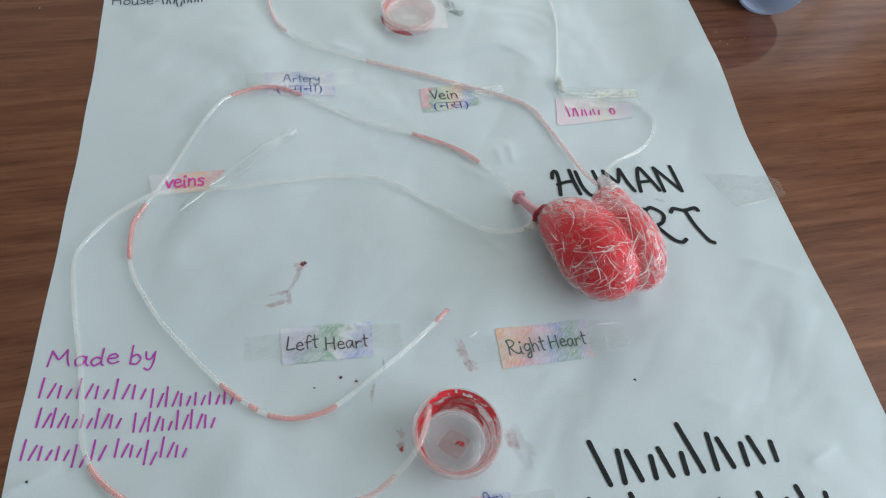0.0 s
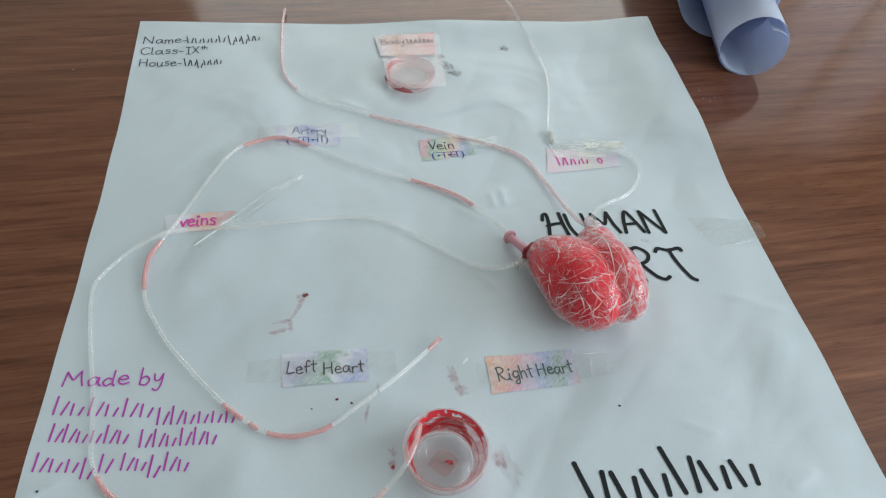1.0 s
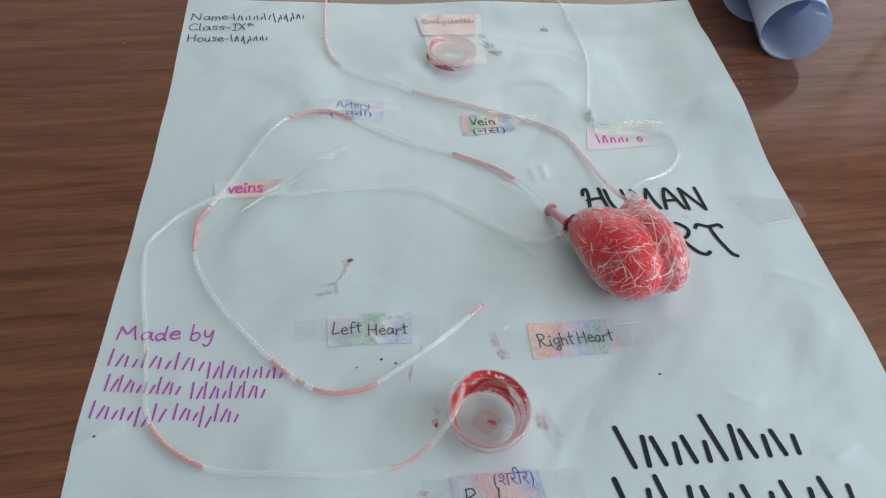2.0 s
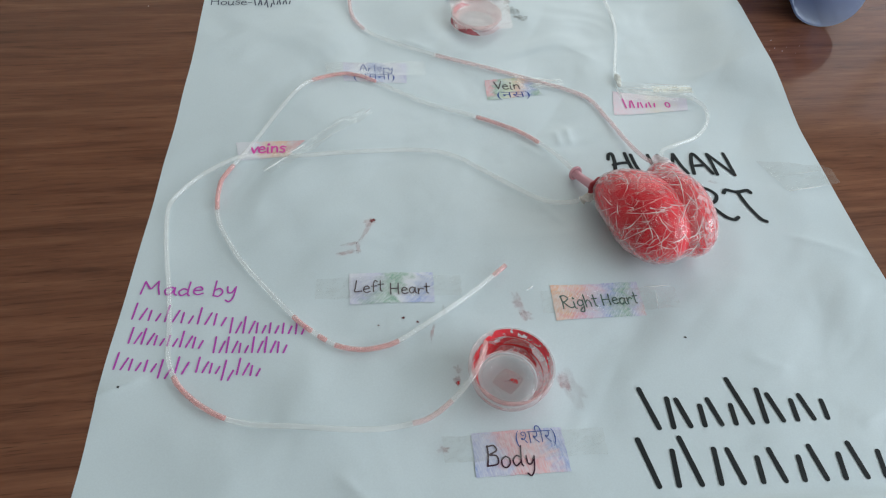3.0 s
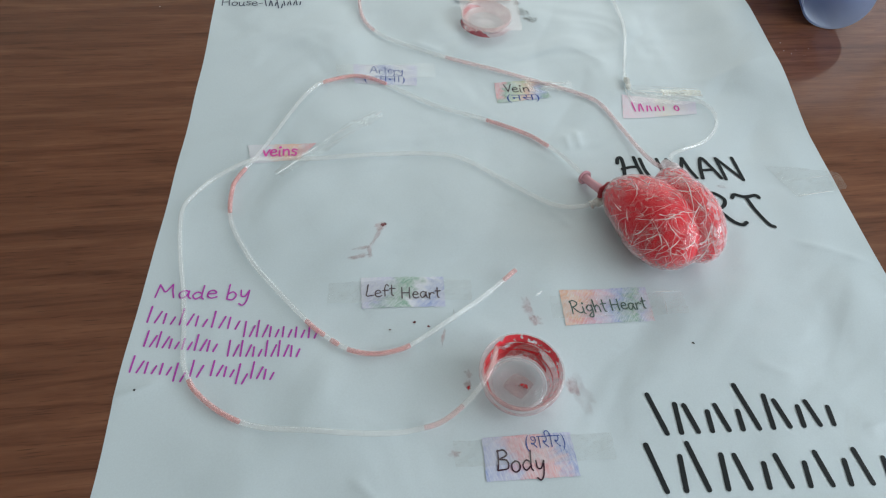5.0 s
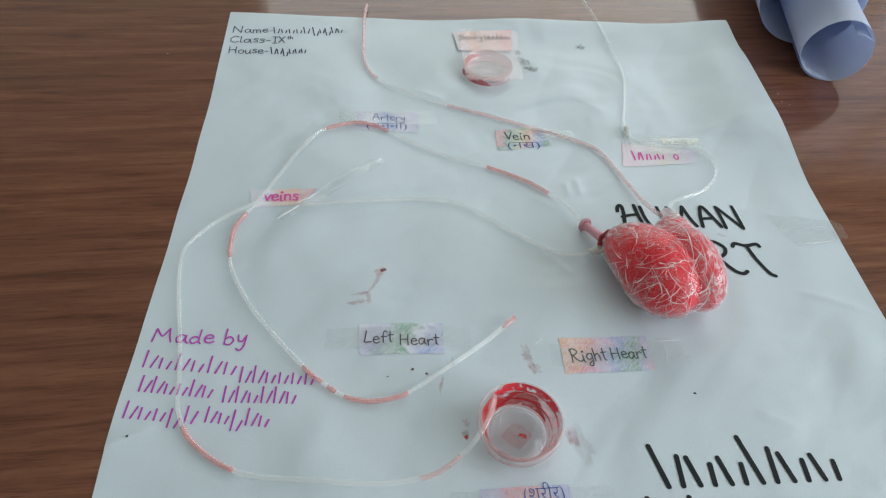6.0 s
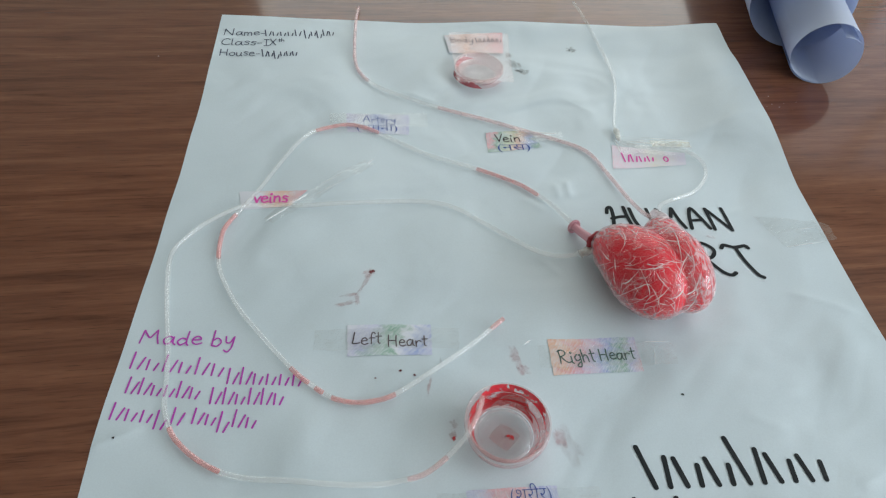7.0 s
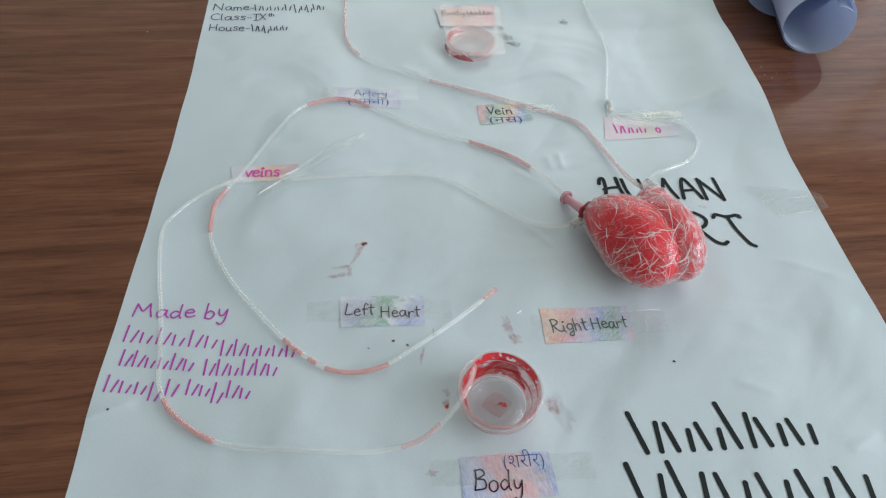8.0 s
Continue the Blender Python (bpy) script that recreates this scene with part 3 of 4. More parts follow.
# ---- chart paper with its writing ----
chart = thing("chart_paper", "large pale blue-grey chart paper, slightly creased, with hand lettering", "poster")
bm = bmesh.new()
NX, NY = 260, 280
grid = []
for j in range(NY + 1):
    row = []
    for i in range(NX + 1):
        x, y = W * i / NX, L * j / NY
        ex = 0.0012 * noise.noise((x * 12, y * 12, 3.0)) if i in (0, NX) or j in (0, NY) else 0
        bow = 0.0046 * step(0.08, 0.34, y) * step(0.60, 0.40, y) * step(0.06, 0.0, x)
        bow += 0.0010 * noise.noise((5.0, y * 14, 0)) * step(0.06, 0.0, x)
        row.append(bm.verts.new((x + ex + bow, y + ex, height(x, y))))
    grid.append(row)
for j in range(NY):
    for i in range(NX):
        bm.faces.new((grid[j][i], grid[j][i + 1], grid[j + 1][i + 1], grid[j + 1][i]))
part("sheet", bm, CHART, chart)

pen("HUMAN", 0.3770, 0.2820, 0.112, 0.0260, 0, BLACK_INK, chart, slant=-0.10, stroke=0.0034, hooked=True)
pen("HEART", 0.378, 0.228, 0.117, 0.0345, 1, BLACK_INK, chart, slant=-0.15, stroke=0.0035, hooked=True)
pen("Made", 0.011, 0.1630, 0.044, 0.0118, -2, MAGENTA_INK, chart, stroke=0.0012)
pen("by", 0.0605, 0.161, 0.017, 0.0135, -3, MAGENTA_INK, chart, stroke=0.0012)
bars(0.012, 0.1425, 0.067, 0.1365, [0.013, 0.008, 0.013, 0.008, 0.013, 0.009], 0.0013, MAGENTA_INK, chart, lean=0.1)
bars(0.078, 0.1300, 0.122, 0.1275, [0.012, 0.013, 0.008, 0.008, 0.008, 0.009], 0.0013, MAGENTA_INK, chart, lean=0.1)
bars(0.013, 0.1235, 0.055, 0.1190, [0.012, 0.012, 0.007, 0.008, 0.012, 0.008], 0.0013, MAGENTA_INK, chart, lean=0.1)
bars(0.069, 0.1150, 0.111, 0.1130, [0.012, 0.012, 0.007, 0.012, 0.012, 0.008], 0.0013, MAGENTA_INK, chart, lean=0.1)
bars(0.008, 0.1040, 0.047, 0.1000, [0.012, 0.008, 0.008, -0.009, 0.012], 0.0013, MAGENTA_INK, chart, lean=0.1)
bars(0.060, 0.1005, 0.095, 0.0965, [0.011, 0.007, -0.010, 0.012, 0.007], 0.0013, MAGENTA_INK, chart, lean=0.1)
bars(0.360, 0.0525, 0.466, 0.0555, [0.028, 0.019, 0.018, 0.032, 0.019, 0.017], 0.0036, BLACK_INK, chart, lean=-0.1)
bars(0.352, 0.0150, 0.488, 0.0160, [0.030, 0.030, 0.021, 0.020, 0.021, 0.022], 0.0036, BLACK_INK, chart, lean=-0.1)
pen("Name-", 0.008, 0.5640, 0.044, 0.0125, 3, PEN_INK, chart, stroke=0.0010)
bars(0.054, 0.5655, 0.086, 0.5675, [0.012, 0.008, 0.008, 0.008, 0.013], 0.0012, PEN_INK, chart)
bars(0.096, 0.5690, 0.122, 0.5710, [-0.012, 0.008, -0.010, 0.012, 0.008], 0.0012, PEN_INK, chart)
pen("Class-", 0.008, 0.5450, 0.043, 0.0120, 3, PEN_INK, chart, stroke=0.0010)
pen("IX", 0.052, 0.5465, 0.014, 0.0120, 3, PEN_INK, chart, stroke=0.0010)
pen("th", 0.0665, 0.5540, 0.007, 0.0065, 3, PEN_INK, chart, stroke=0.0008)
pen("House-", 0.009, 0.5245, 0.042, 0.0120, 3, PEN_INK, chart, stroke=0.0010)
bars(0.055, 0.5260, 0.086, 0.5285, [0.013, 0.008, -0.010, 0.008, 0.008, 0.008], 0.0012, PEN_INK, chart)

# dried splashes on the chart
STAINS = [
    (0.172, 0.2285, 0.0022, 0.0017, 10, 1.2, DRIED), (0.170, 0.2275, 0.0060, 0.0040, 20, 1.5, PINK_WASH), (0.1665, 0.2160, 0.0019, 0.0135, -27, 2.0, THIN_SMEAR), (0.156, 0.2050, 0.0019, 0.0080, -75, 3.0, THIN_SMEAR), (0.1615, 0.2000, 0.0020, 0.0060, 5, 3.5, THIN_SMEAR),
    (0.153, 0.1965, 0.0075, 0.0020, 12, 4.0, THIN_SMEAR), (0.277, 0.1510, 0.0040, 0.0130, 12, 5.0, THIN_SMEAR), (0.281, 0.1400, 0.0050, 0.0050, 0, 6.0, THIN_SMEAR),
    (0.2275, 0.0875, 0.0014, 0.0020, 0, 7.0, DEEP_SMEAR), (0.2275, 0.0900, 0.0026, 0.0040, 10, 7.5, THIN_SMEAR), (0.2285, 0.0980, 0.0025, 0.0035, 0, 8.0, THIN_SMEAR), (0.2985, 0.0870, 0.0036, 0.0085, 18, 9.0, THIN_SMEAR), (0.3035, 0.0820, 0.0080, 0.0130, 25, 9.5, FAINT),
    (0.215, 0.0425, 0.0038, 0.0025, 0, 10.0, THIN_SMEAR), (0.193, 0.1385, 0.0014, 0.0011, 0, 11.0, DRIED), (0.203, 0.1350, 0.0011, 0.0009, 0, 12.0, DRIED), (0.176, 0.1330, 0.0008, 0.0006, 0, 12.5, DRIED),
    (0.213, 0.1270, 0.0012, 0.0080, -10, 13.0, THIN_SMEAR), (0.222, 0.1450, 0.0008, 0.0060, 5, 14.0, GREY_SMUDGE), (0.388, 0.5590, 0.0055, 0.0050, 0, 15.0, GREY_SMUDGE),
    (0.315, 0.5440, 0.0050, 0.0055, 0, 16.0, GREY_SMUDGE), (0.319, 0.5270, 0.0065, 0.0110, 20, 17.0, GREY_SMUDGE), (0.327, 0.5130, 0.0080, 0.0060, 0, 18.0, GREY_SMUDGE),
    (0.460, 0.2720, 0.0050, 0.0016, -12, 19.0, THIN_SMEAR), (0.012, 0.0905, 0.0010, 0.0008, 0, 20.0, BLACK_INK), (0.392, 0.1200, 0.0010, 0.0008, 0, 21.0, BLACK_INK),
]
for x, y, rx, ry, turn, seed, mat in STAINS:
    part("stain", blob(bmesh.new(), x, y, rx, ry, turn, seed), mat, chart)

# ---- taped labels ----


def tag_label(name, corners, mat, label, seed, lift=0.00025):
    ob = thing(name, label, "label", "labels on the chart")
    part("paper_slip", sheet(bmesh.new(), corners, 24, 10, lift, 0, 0.0002, seed, 0.0006), mat, ob)
    return ob


P, B, G, V, O = (0.70, 0.27, 0.29), (0.26, 0.35, 0.64), (0.16, 0.36, 0.24), (0.44, 0.46, 0.66), (0.74, 0.40, 0.24)
PALE = (0.68, 0.71, 0.77)
t1 = tag_label("paper_label", ((0.155, 0.177), (0.216, 0.179), (0.216, 0.152), (0.156, 0.151)), crayon_material("violet_green_crayon", [(0.0, PALE), (0.22, V), (0.42, G), (0.52, G), (0.62, PALE), (0.80, B), (1.0, V)], -28, (0.153, 0.170), 0.066), "white paper label shaded violet and green under clear tape", 1.0)
pen("Left", 0.1595, 0.1605, 0.021, 0.0096, 1, BROWN_INK, t1, 0.0006, stroke=0.0009)
pen("Heart", 0.1845, 0.1590, 0.029, 0.0094, 1, BROWN_INK, t1, 0.0006, stroke=0.0009)
t2 = tag_label("paper_label", ((0.302, 0.167), (0.368, 0.169), (0.369, 0.139), (0.302, 0.136)), crayon_material("rainbow_crayon", [(0.0, O), (0.18, O), (0.30, P), (0.42, (0.62, 0.42, 0.58)), (0.55, B), (0.72, G), (0.82, V), (1.0, (0.60, 0.36, 0.36))], -22, (0.300, 0.160), 0.075), "white paper label shaded in rainbow pencil under clear tape", 2.0)
pen("Right", 0.3085, 0.1455, 0.0275, 0.0112, 5, GREEN_INK, t2, 0.0006, stroke=0.0010)
pen("Heart", 0.3385, 0.1485, 0.0275, 0.0100, 2, GREEN_INK, t2, 0.0006, stroke=0.0010)
t3 = tag_label("paper_label", ((0.058, 0.319), (0.115, 0.321), (0.102, 0.301), (0.063, 0.297)), crayon_material("pink_orange_crayon", [(0.0, PALE), (0.30, PALE), (0.45, O), (0.68, O), (0.80, (0.60, 0.34, 0.32)), (1.0, P)], 2, (0.060, 0.310), 0.055), "white paper label shaded orange and pink, reading veins", 3.0)
pen("veins", 0.0720, 0.3050, 0.029, 0.0132, 2, PINK_INK, t3, 0.0006, stroke=0.0016)
t4 = tag_label("paper_label", ((0.144, 0.431), (0.205, 0.432), (0.204, 0.402), (0.146, 0.403)), crayon_material("blue_crayon", [(0.0, V), (0.3, PALE), (0.5, B), (0.7, PALE), (1.0, V)], 5, (0.145, 0.415), 0.060), "white paper label shaded blue, reading Artery", 4.0)
pen("Artery", 0.1605, 0.4185, 0.032, 0.0095, 1, BLUE_INK, t4, 0.0006, stroke=0.0008)
lettering("(धमनी)", 0.155, 0.4060, 0.038, 0.0095, 1, BLUE_INK, t4, 0.0006, bold=-0.012)
t5 = tag_label("paper_label", ((0.278, 0.409), (0.321, 0.414), (0.331, 0.389), (0.278, 0.380)), crayon_material("green_orange_crayon", [(0.0, P), (0.12, P), (0.22, G), (0.42, (0.58, 0.62, 0.38)), (0.55, O), (0.70, B), (0.85, G), (1.0, G)], -18, (0.276, 0.402), 0.060), "white paper label shaded green and orange, reading Vein", 5.0)
pen("Vein", 0.287, 0.3950, 0.025, 0.0110, 3, BROWN_INK, t5, 0.0006, stroke=0.0009)
lettering("(नस)", 0.288, 0.3830, 0.031, 0.0095, 4, BLUE_INK, t5, 0.0006, bold=-0.012)
t6 = tag_label("paper_label", ((0.400, 0.396), (0.470, 0.386), (0.467, 0.369), (0.394, 0.361)), crayon_material("pale_pink_crayon", [(0.0, (0.78, 0.58, 0.66)), (0.4, (0.76, 0.66, 0.72)), (0.6, (0.74, 0.70, 0.60)), (1.0, (0.66, 0.62, 0.76))], 0, (0.395, 0.380), 0.072), "pale pink paper label under glossy tape", 6.0)
bars(0.410, 0.3720, 0.434, 0.3735, [0.013, 0.010, 0.007, 0.007], 0.0015, PINK_INK, t6, 0.0006, 0.1)
pen("o", 0.4470, 0.3730, 0.0055, 0.0130, 0, PINK_INK, t6, 0.0006, stroke=0.0014)
t7 = tag_label("paper_label", ((0.233, 0.052), (0.291, 0.055), (0.293, 0.026), (0.234, 0.024)), crayon_material("pink_blue_crayon", [(0.0, B), (0.28, V), (0.42, P), (0.66, (0.76, 0.44, 0.46)), (0.80, B), (1.0, V)], 28, (0.228, 0.028), 0.072), "white paper label shaded pink and blue, reading Body", 7.0)
pen("Body", 0.2415, 0.0305, 0.031, 0.0128, -2, BROWN_INK, t7, 0.0006, stroke=0.0010)
lettering("(शरीर)", 0.261, 0.0440, 0.026, 0.0095, 3, BLUE_INK, t7, 0.0006, bold=-0.012)


def tape_strip(corners, mat, label, seed, wave=0.0009, lift=0.0010, folds=()):
    ob = thing("tape_strip", label, "tape", "tape on the chart")
    part("film", sheet(bmesh.new(), corners, 28, 8, lift, 0, wave, seed, 0.0010), mat, ob)
    # thin raised folds whose white colour stands for the tape's glints
    for a, b, w in folds:
        pts = []
        for k in range(15):
            x, y = a[0] + (b[0] - a[0]) * k / 14, a[1] + (b[1] - a[1]) * k / 14
            x += 0.0007 * noise.noise((k * 0.5, seed, 0))
            pts.append(Vector((x, y, height(x, y) + lift + wave * 0.8)))
        part("fold", sweep(bmesh.new(), pts, lambda t: w * (0.2 + math.sin(math.pi * t)), 6), FOLD_GLINT, ob, "raised fold in the tape with its glint painted white")
    return ob


CT = "clear adhesive tape stuck over a paper label"
tape_strip(((0.132, 0.172), (0.236, 0.176), (0.236, 0.158), (0.132, 0.155)), TAPE, CT, 1.5)
tape_strip(((0.293, 0.160), (0.395, 0.163), (0.395, 0.144), (0.293, 0.141)), TAPE, CT, 2.5, 0.0012, 0.0014, (((0.372, 0.163), (0.392, 0.164), 0.0004), ((0.378, 0.143), (0.380, 0.158), 0.0003), ((0.283, 0.161), (0.289, 0.165), 0.0006)))
tape_strip(((0.083, 0.286), (0.164, 0.362), (0.173, 0.354), (0.091, 0.277)), TAPE, CT, 3.5, 0.004, 0.0014, (((0.085, 0.279), (0.103, 0.297), 0.0007), ((0.103, 0.300), (0.117, 0.312), 0.0006), ((0.120, 0.318), (0.150, 0.344), 0.00016), ((0.118, 0.306), (0.146, 0.331), 0.00016), ((0.165, 0.352), (0.171, 0.360), 0.0004)))
tape_strip(((0.128, 0.428), (0.222, 0.436), (0.222, 0.414), (0.130, 0.408)), TAPE, CT, 4.5)
tape_strip(((0.304, 0.412), (0.352, 0.410), (0.352, 0.396), (0.312, 0.392)), TAPE, CT, 5.5, 0.003, 0.0014, (((0.312, 0.409), (0.348, 0.406), 0.0006), ((0.318, 0.398), (0.338, 0.400), 0.0004)))
tape_strip(((0.404, 0.404), (0.474, 0.398), (0.476, 0.376), (0.402, 0.378)), TAPE, CT, 6.5, 0.002, 0.0045, (((0.412, 0.396), (0.470, 0.390), 0.0006), ((0.430, 0.402), (0.472, 0.398), 0.0004), ((0.402, 0.398), (0.404, 0.380), 0.0007)))
tape_strip(((0.436, 0.398), (0.474, 0.394), (0.475, 0.386), (0.437, 0.388)), clear_film("yellowed_tape", (0.66, 0.66, 0.52), 0.34, 0.12, 0.2, 90), "yellowed tape over the tube and label", 6.9, 0.0012, 0.0062, (((0.440, 0.3885), (0.472, 0.386), 0.0005),))
tape_strip(((0.215, 0.050), (0.318, 0.054), (0.318, 0.036), (0.215, 0.033)), TAPE, CT, 7.5)
tape_strip(((0.507, 0.298), (0.563, 0.292), (0.564, 0.269), (0.524, 0.260)), TAPE_DULL, "dull clear tape stuck by the chart's edge", 8.5, 0.0006, 0.0010, (((0.524, 0.261), (0.560, 0.268), 0.0004), ((0.540, 0.282), (0.560, 0.286), 0.0003)))
tape_strip(((0.558, 0.295), (0.5735, 0.288), (0.5745, 0.272), (0.560, 0.267)), TAPE_DULL, "folded yellowish tape end at the chart's edge", 9.1, 0.002)

# ---- tubes ----


def tube(name, label, points, colours, radius=0.0019):
    """A length of clear tubing through (x, y, z) points; colours: (from, to, liquid) along it as fractions."""
    ob = thing(name, label, "tube", "plastic tubes")
    path = spline([(x, y, height(x, y) + radius + 0.0006 + z) for x, y, z in points], 8)
    part("tube_wall", sweep(bmesh.new(), path, radius, 18), TUBE, ob)
    n = len(path) - 1
    for a, b, mat in colours:
        if mat:
            part("liquid", sweep(bmesh.new(), path[round(a * n):max(round(b * n), round(a * n) + 1) + 1], radius * 0.86, 14), mat, ob, "red liquid inside the tube" if mat is LIQUID else "pale pink residue inside the tube")
    return ob


def flat(points):
    return [(x, y, 0.0) for x, y in points]


A_PTS = [(0.3395, 0.280, 0.004), (0.327, 0.304, 0.002)] + flat([(0.316, 0.320), (0.299, 0.336), (0.265, 0.354), (0.225, 0.369), (0.205, 0.381), (0.175, 0.401), (0.159, 0.409), (0.143, 0.411), (0.118, 0.401), (0.106, 0.388), (0.093, 0.363), (0.072, 0.313), (0.0545, 0.278), (0.052, 0.262), (0.053, 0.244), (0.057, 0.227), (0.068, 0.205), (0.083, 0.182), (0.118, 0.140), (0.134, 0.126), (0.147, 0.117), (0.162, 0.113), (0.177, 0.114), (0.192, 0.120), (0.224, 0.144)]) + [(0.246, 0.161, 0.002), (0.270, 0.182, 0.003)]
SEG = 1.0 / (len(A_PTS) - 1)
tube("plastic_tube", "thin clear plastic tube with red liquid, looped over the chart", A_PTS, [(2 * SEG, 4.05 * SEG, LIQUID), (7 * SEG, 10 * SEG, LIQUID), (13.6 * SEG, 16.1 * SEG, LIQUID), (20 * SEG, 20.7 * SEG, LIQUID), (21.1 * SEG, 21.5 * SEG, LIQUID), (22 * SEG, 24.9 * SEG, LIQUID), (0.985, 1.0, LIQUID)])
B_PTS = [(0.350, 0.250, 0.008), (0.334, 0.246, 0.003)] + flat([(0.316, 0.248), (0.299, 0.257), (0.264, 0.285), (0.246, 0.299), (0.232, 0.306), (0.216, 0.309), (0.194, 0.309), (0.143, 0.303), (0.115, 0.300), (0.087, 0.300)]) + [(0.069, 0.297, 0.003), (0.0565, 0.290, 0.0042), (0.037, 0.276, 0.002)] + flat([(0.022, 0.258), (0.017, 0.244), (0.019, 0.221), (0.024, 0.194), (0.031, 0.163), (0.036, 0.134), (0.039, 0.112), (0.044, 0.099), (0.050, 0.089), (0.064, 0.076), (0.081, 0.066), (0.100, 0.061), (0.125, 0.059), (0.153, 0.056), (0.177, 0.056), (0.191, 0.058)]) + [(0.207, 0.0605, 0.004), (0.221, 0.0672, 0.013), (0.2325, 0.0768, 0.0212), (0.2395, 0.0878, 0.0226), (0.2440, 0.0998, 0.0200), (0.2460, 0.1075, 0.0155)]
SEG = 1.0 / (len(B_PTS) - 1)
tube("plastic_tube", "long clear plastic tube ending in the lower plastic lid", B_PTS, [(22.2 * SEG, 25 * SEG, LIQUID), (30.4 * SEG, 32 * SEG, PALE_LIQUID), (33.4 * SEG, 1.0, PALE_LIQUID)])
C_PTS = [(0.402, 0.270, 0.022), (0.399, 0.288, 0.012), (0.396, 0.318, 0.002)] + flat([(0.385, 0.354), (0.374, 0.379), (0.357, 0.393), (0.331, 0.405), (0.305, 0.415), (0.278, 0.427), (0.251, 0.437), (0.223, 0.448), (0.195, 0.461), (0.172, 0.476), (0.157, 0.495), (0.150, 0.518), (0.148, 0.556), (0.148, 0.601), (0.150, 0.630)])
SEG = 1.0 / (len(C_PTS) - 1)
tube("plastic_tube", "clear plastic tube tinted pink inside, running off the chart", C_PTS, [(0.02, 9.6 * SEG, PALE_LIQUID), (12.5 * SEG, 1.0, PALE_LIQUID)])
D_PTS = [(0.409, 0.272, 0.022), (0.416, 0.294, 0.013), (0.434, 0.313, 0.003)] + flat([(0.458, 0.326), (0.472, 0.339), (0.481, 0.355), (0.482, 0.371), (0.474, 0.383)]) + [(0.461, 0.387, 0.0015), (0.439, 0.388, 0.002), (0.418, 0.392, 0.002)] + flat([(0.408, 0.402), (0.408, 0.424), (0.416, 0.457), (0.424, 0.497), (0.425, 0.534), (0.419, 0.574), (0.411, 0.618), (0.405, 0.650)])
tube("plastic_tube", "empty clear plastic tube curving past a pink label", D_PTS, [])
ob = thing("glue_knot", "clear tape knot holding the tube to the chart", "tape")
part("film", sweep(bmesh.new(), spline([(0.407, 0.400, 0.003), (0.4075, 0.409, 0.0045), (0.407, 0.418, 0.003)], 5), lambda t: 0.0028 * math.sin(math.pi * (0.15 + 0.7 * t)) * (1 + 0.2 * math.sin(t * 11)), 12), GLUE, ob)

# ---- the heart ----
heart = thing("heart_model", "red balloon heart model wrapped in crinkled cling film on the chart", "heart model")
CORE = np.array((0.388, 0.212, 0.028))


def ellipsoid(p, c, r, turn, tilt=0.0):
    q = p - np.array(c)
    m = np.array(Euler((0, radians(tilt), radians(turn))).to_matrix())
    q = q @ m
    k0 = np.linalg.norm(q / np.array(r), axis=-1)
    k1 = np.linalg.norm(q / np.array(r) ** 2, axis=-1)
    return k0 * (k0 - 1) / np.maximum(k1, 1e-6)


LOBE_L = ((0.3800, 0.2100, 0.0280), (0.0296, 0.0400, 0.0266), 16)
LOBE_R = ((0.4068, 0.2145, 0.0275), (0.0212, 0.0375, 0.0262), 12)
NECK = ((0.3655, 0.2395, 0.0200), (0.0160, 0.0198, 0.0160), 38)
BACK = ((0.4040, 0.2480, 0.0250), (0.0160, 0.0200, 0.0160), 0)


def smooth_min(a, b, k):
    h = np.clip(0.5 + 0.5 * (b - a) / k, 0, 1)
    return b * (1 - h) + a * h - k * h * (1 - h)


def left_field(p):
    d = smooth_min(ellipsoid(p, *LOBE_L), ellipsoid(p, *NECK), 0.020)
    return smooth_min(d, ellipsoid(p, *BACK), 0.010)


def heart_field(p):
    return smooth_min(left_field(p), ellipsoid(p, *LOBE_R), 0.009)


def reach(dirs, field=heart_field):
    """How far the heart's skin lies from its core along each direction."""
    r = np.full(len(dirs), 0.075)
    live = np.ones(len(dirs), bool)
    for _ in range(260):
        d = field(CORE + dirs * r[:, None])
        live &= d > 0
        r = np.where(live, np.maximum(r - 0.0003, 0.003), r)
    return r


def skin(name, mat, field_reach, extra, rough_amp, subdiv, label):
    bm = bmesh.new()
    bmesh.ops.create_icosphere(bm, subdivisions=subdiv, radius=1.0)
    dirs = np.array([v.co.normalized() for v in bm.verts])
    r = field_reach(dirs)
    for v, d, q in zip(bm.verts, dirs, r):
        f = abs(noise.noise(Vector(d) * 9)) + 0.5 * abs(noise.noise(Vector(d) * 21 + Vector((3, 1, 2))))
        p = CORE + d * (q + extra + rough_amp * f)
        v.co = (p[0], p[1], max(p[2], 0.0010))
    return part(name, bm, mat, heart, label)


def lobe(name, spec, mat, label):
    bm = bmesh.new()
    bmesh.ops.create_uvsphere(bm, u_segments=48, v_segments=32, radius=1.0)
    c, r, turn = spec
    m = Matrix.LocRotScale(c, Euler((0, 0, radians(turn))), r)
    for v in bm.verts:
        p = m @ v.co
        p = Vector(c) + (p - Vector(c)) * (1 + 0.03 * noise.noise(v.co * 2.5))
        v.co = (p.x, p.y, max(p.z, 0.0018))
    part(name, bm, mat, heart, label)


skin("left_chamber", RUBBER, lambda d: reach(d, left_field), -0.0004, 0.0003, 5, "taut bright red balloon")
lobe("right_chamber", LOBE_R, RUBBER, "red balloon under thick film")
film = skin("cling_film", FILM, reach, 0.0005, 0.0013, 6, "crinkled clear film with milky folds")

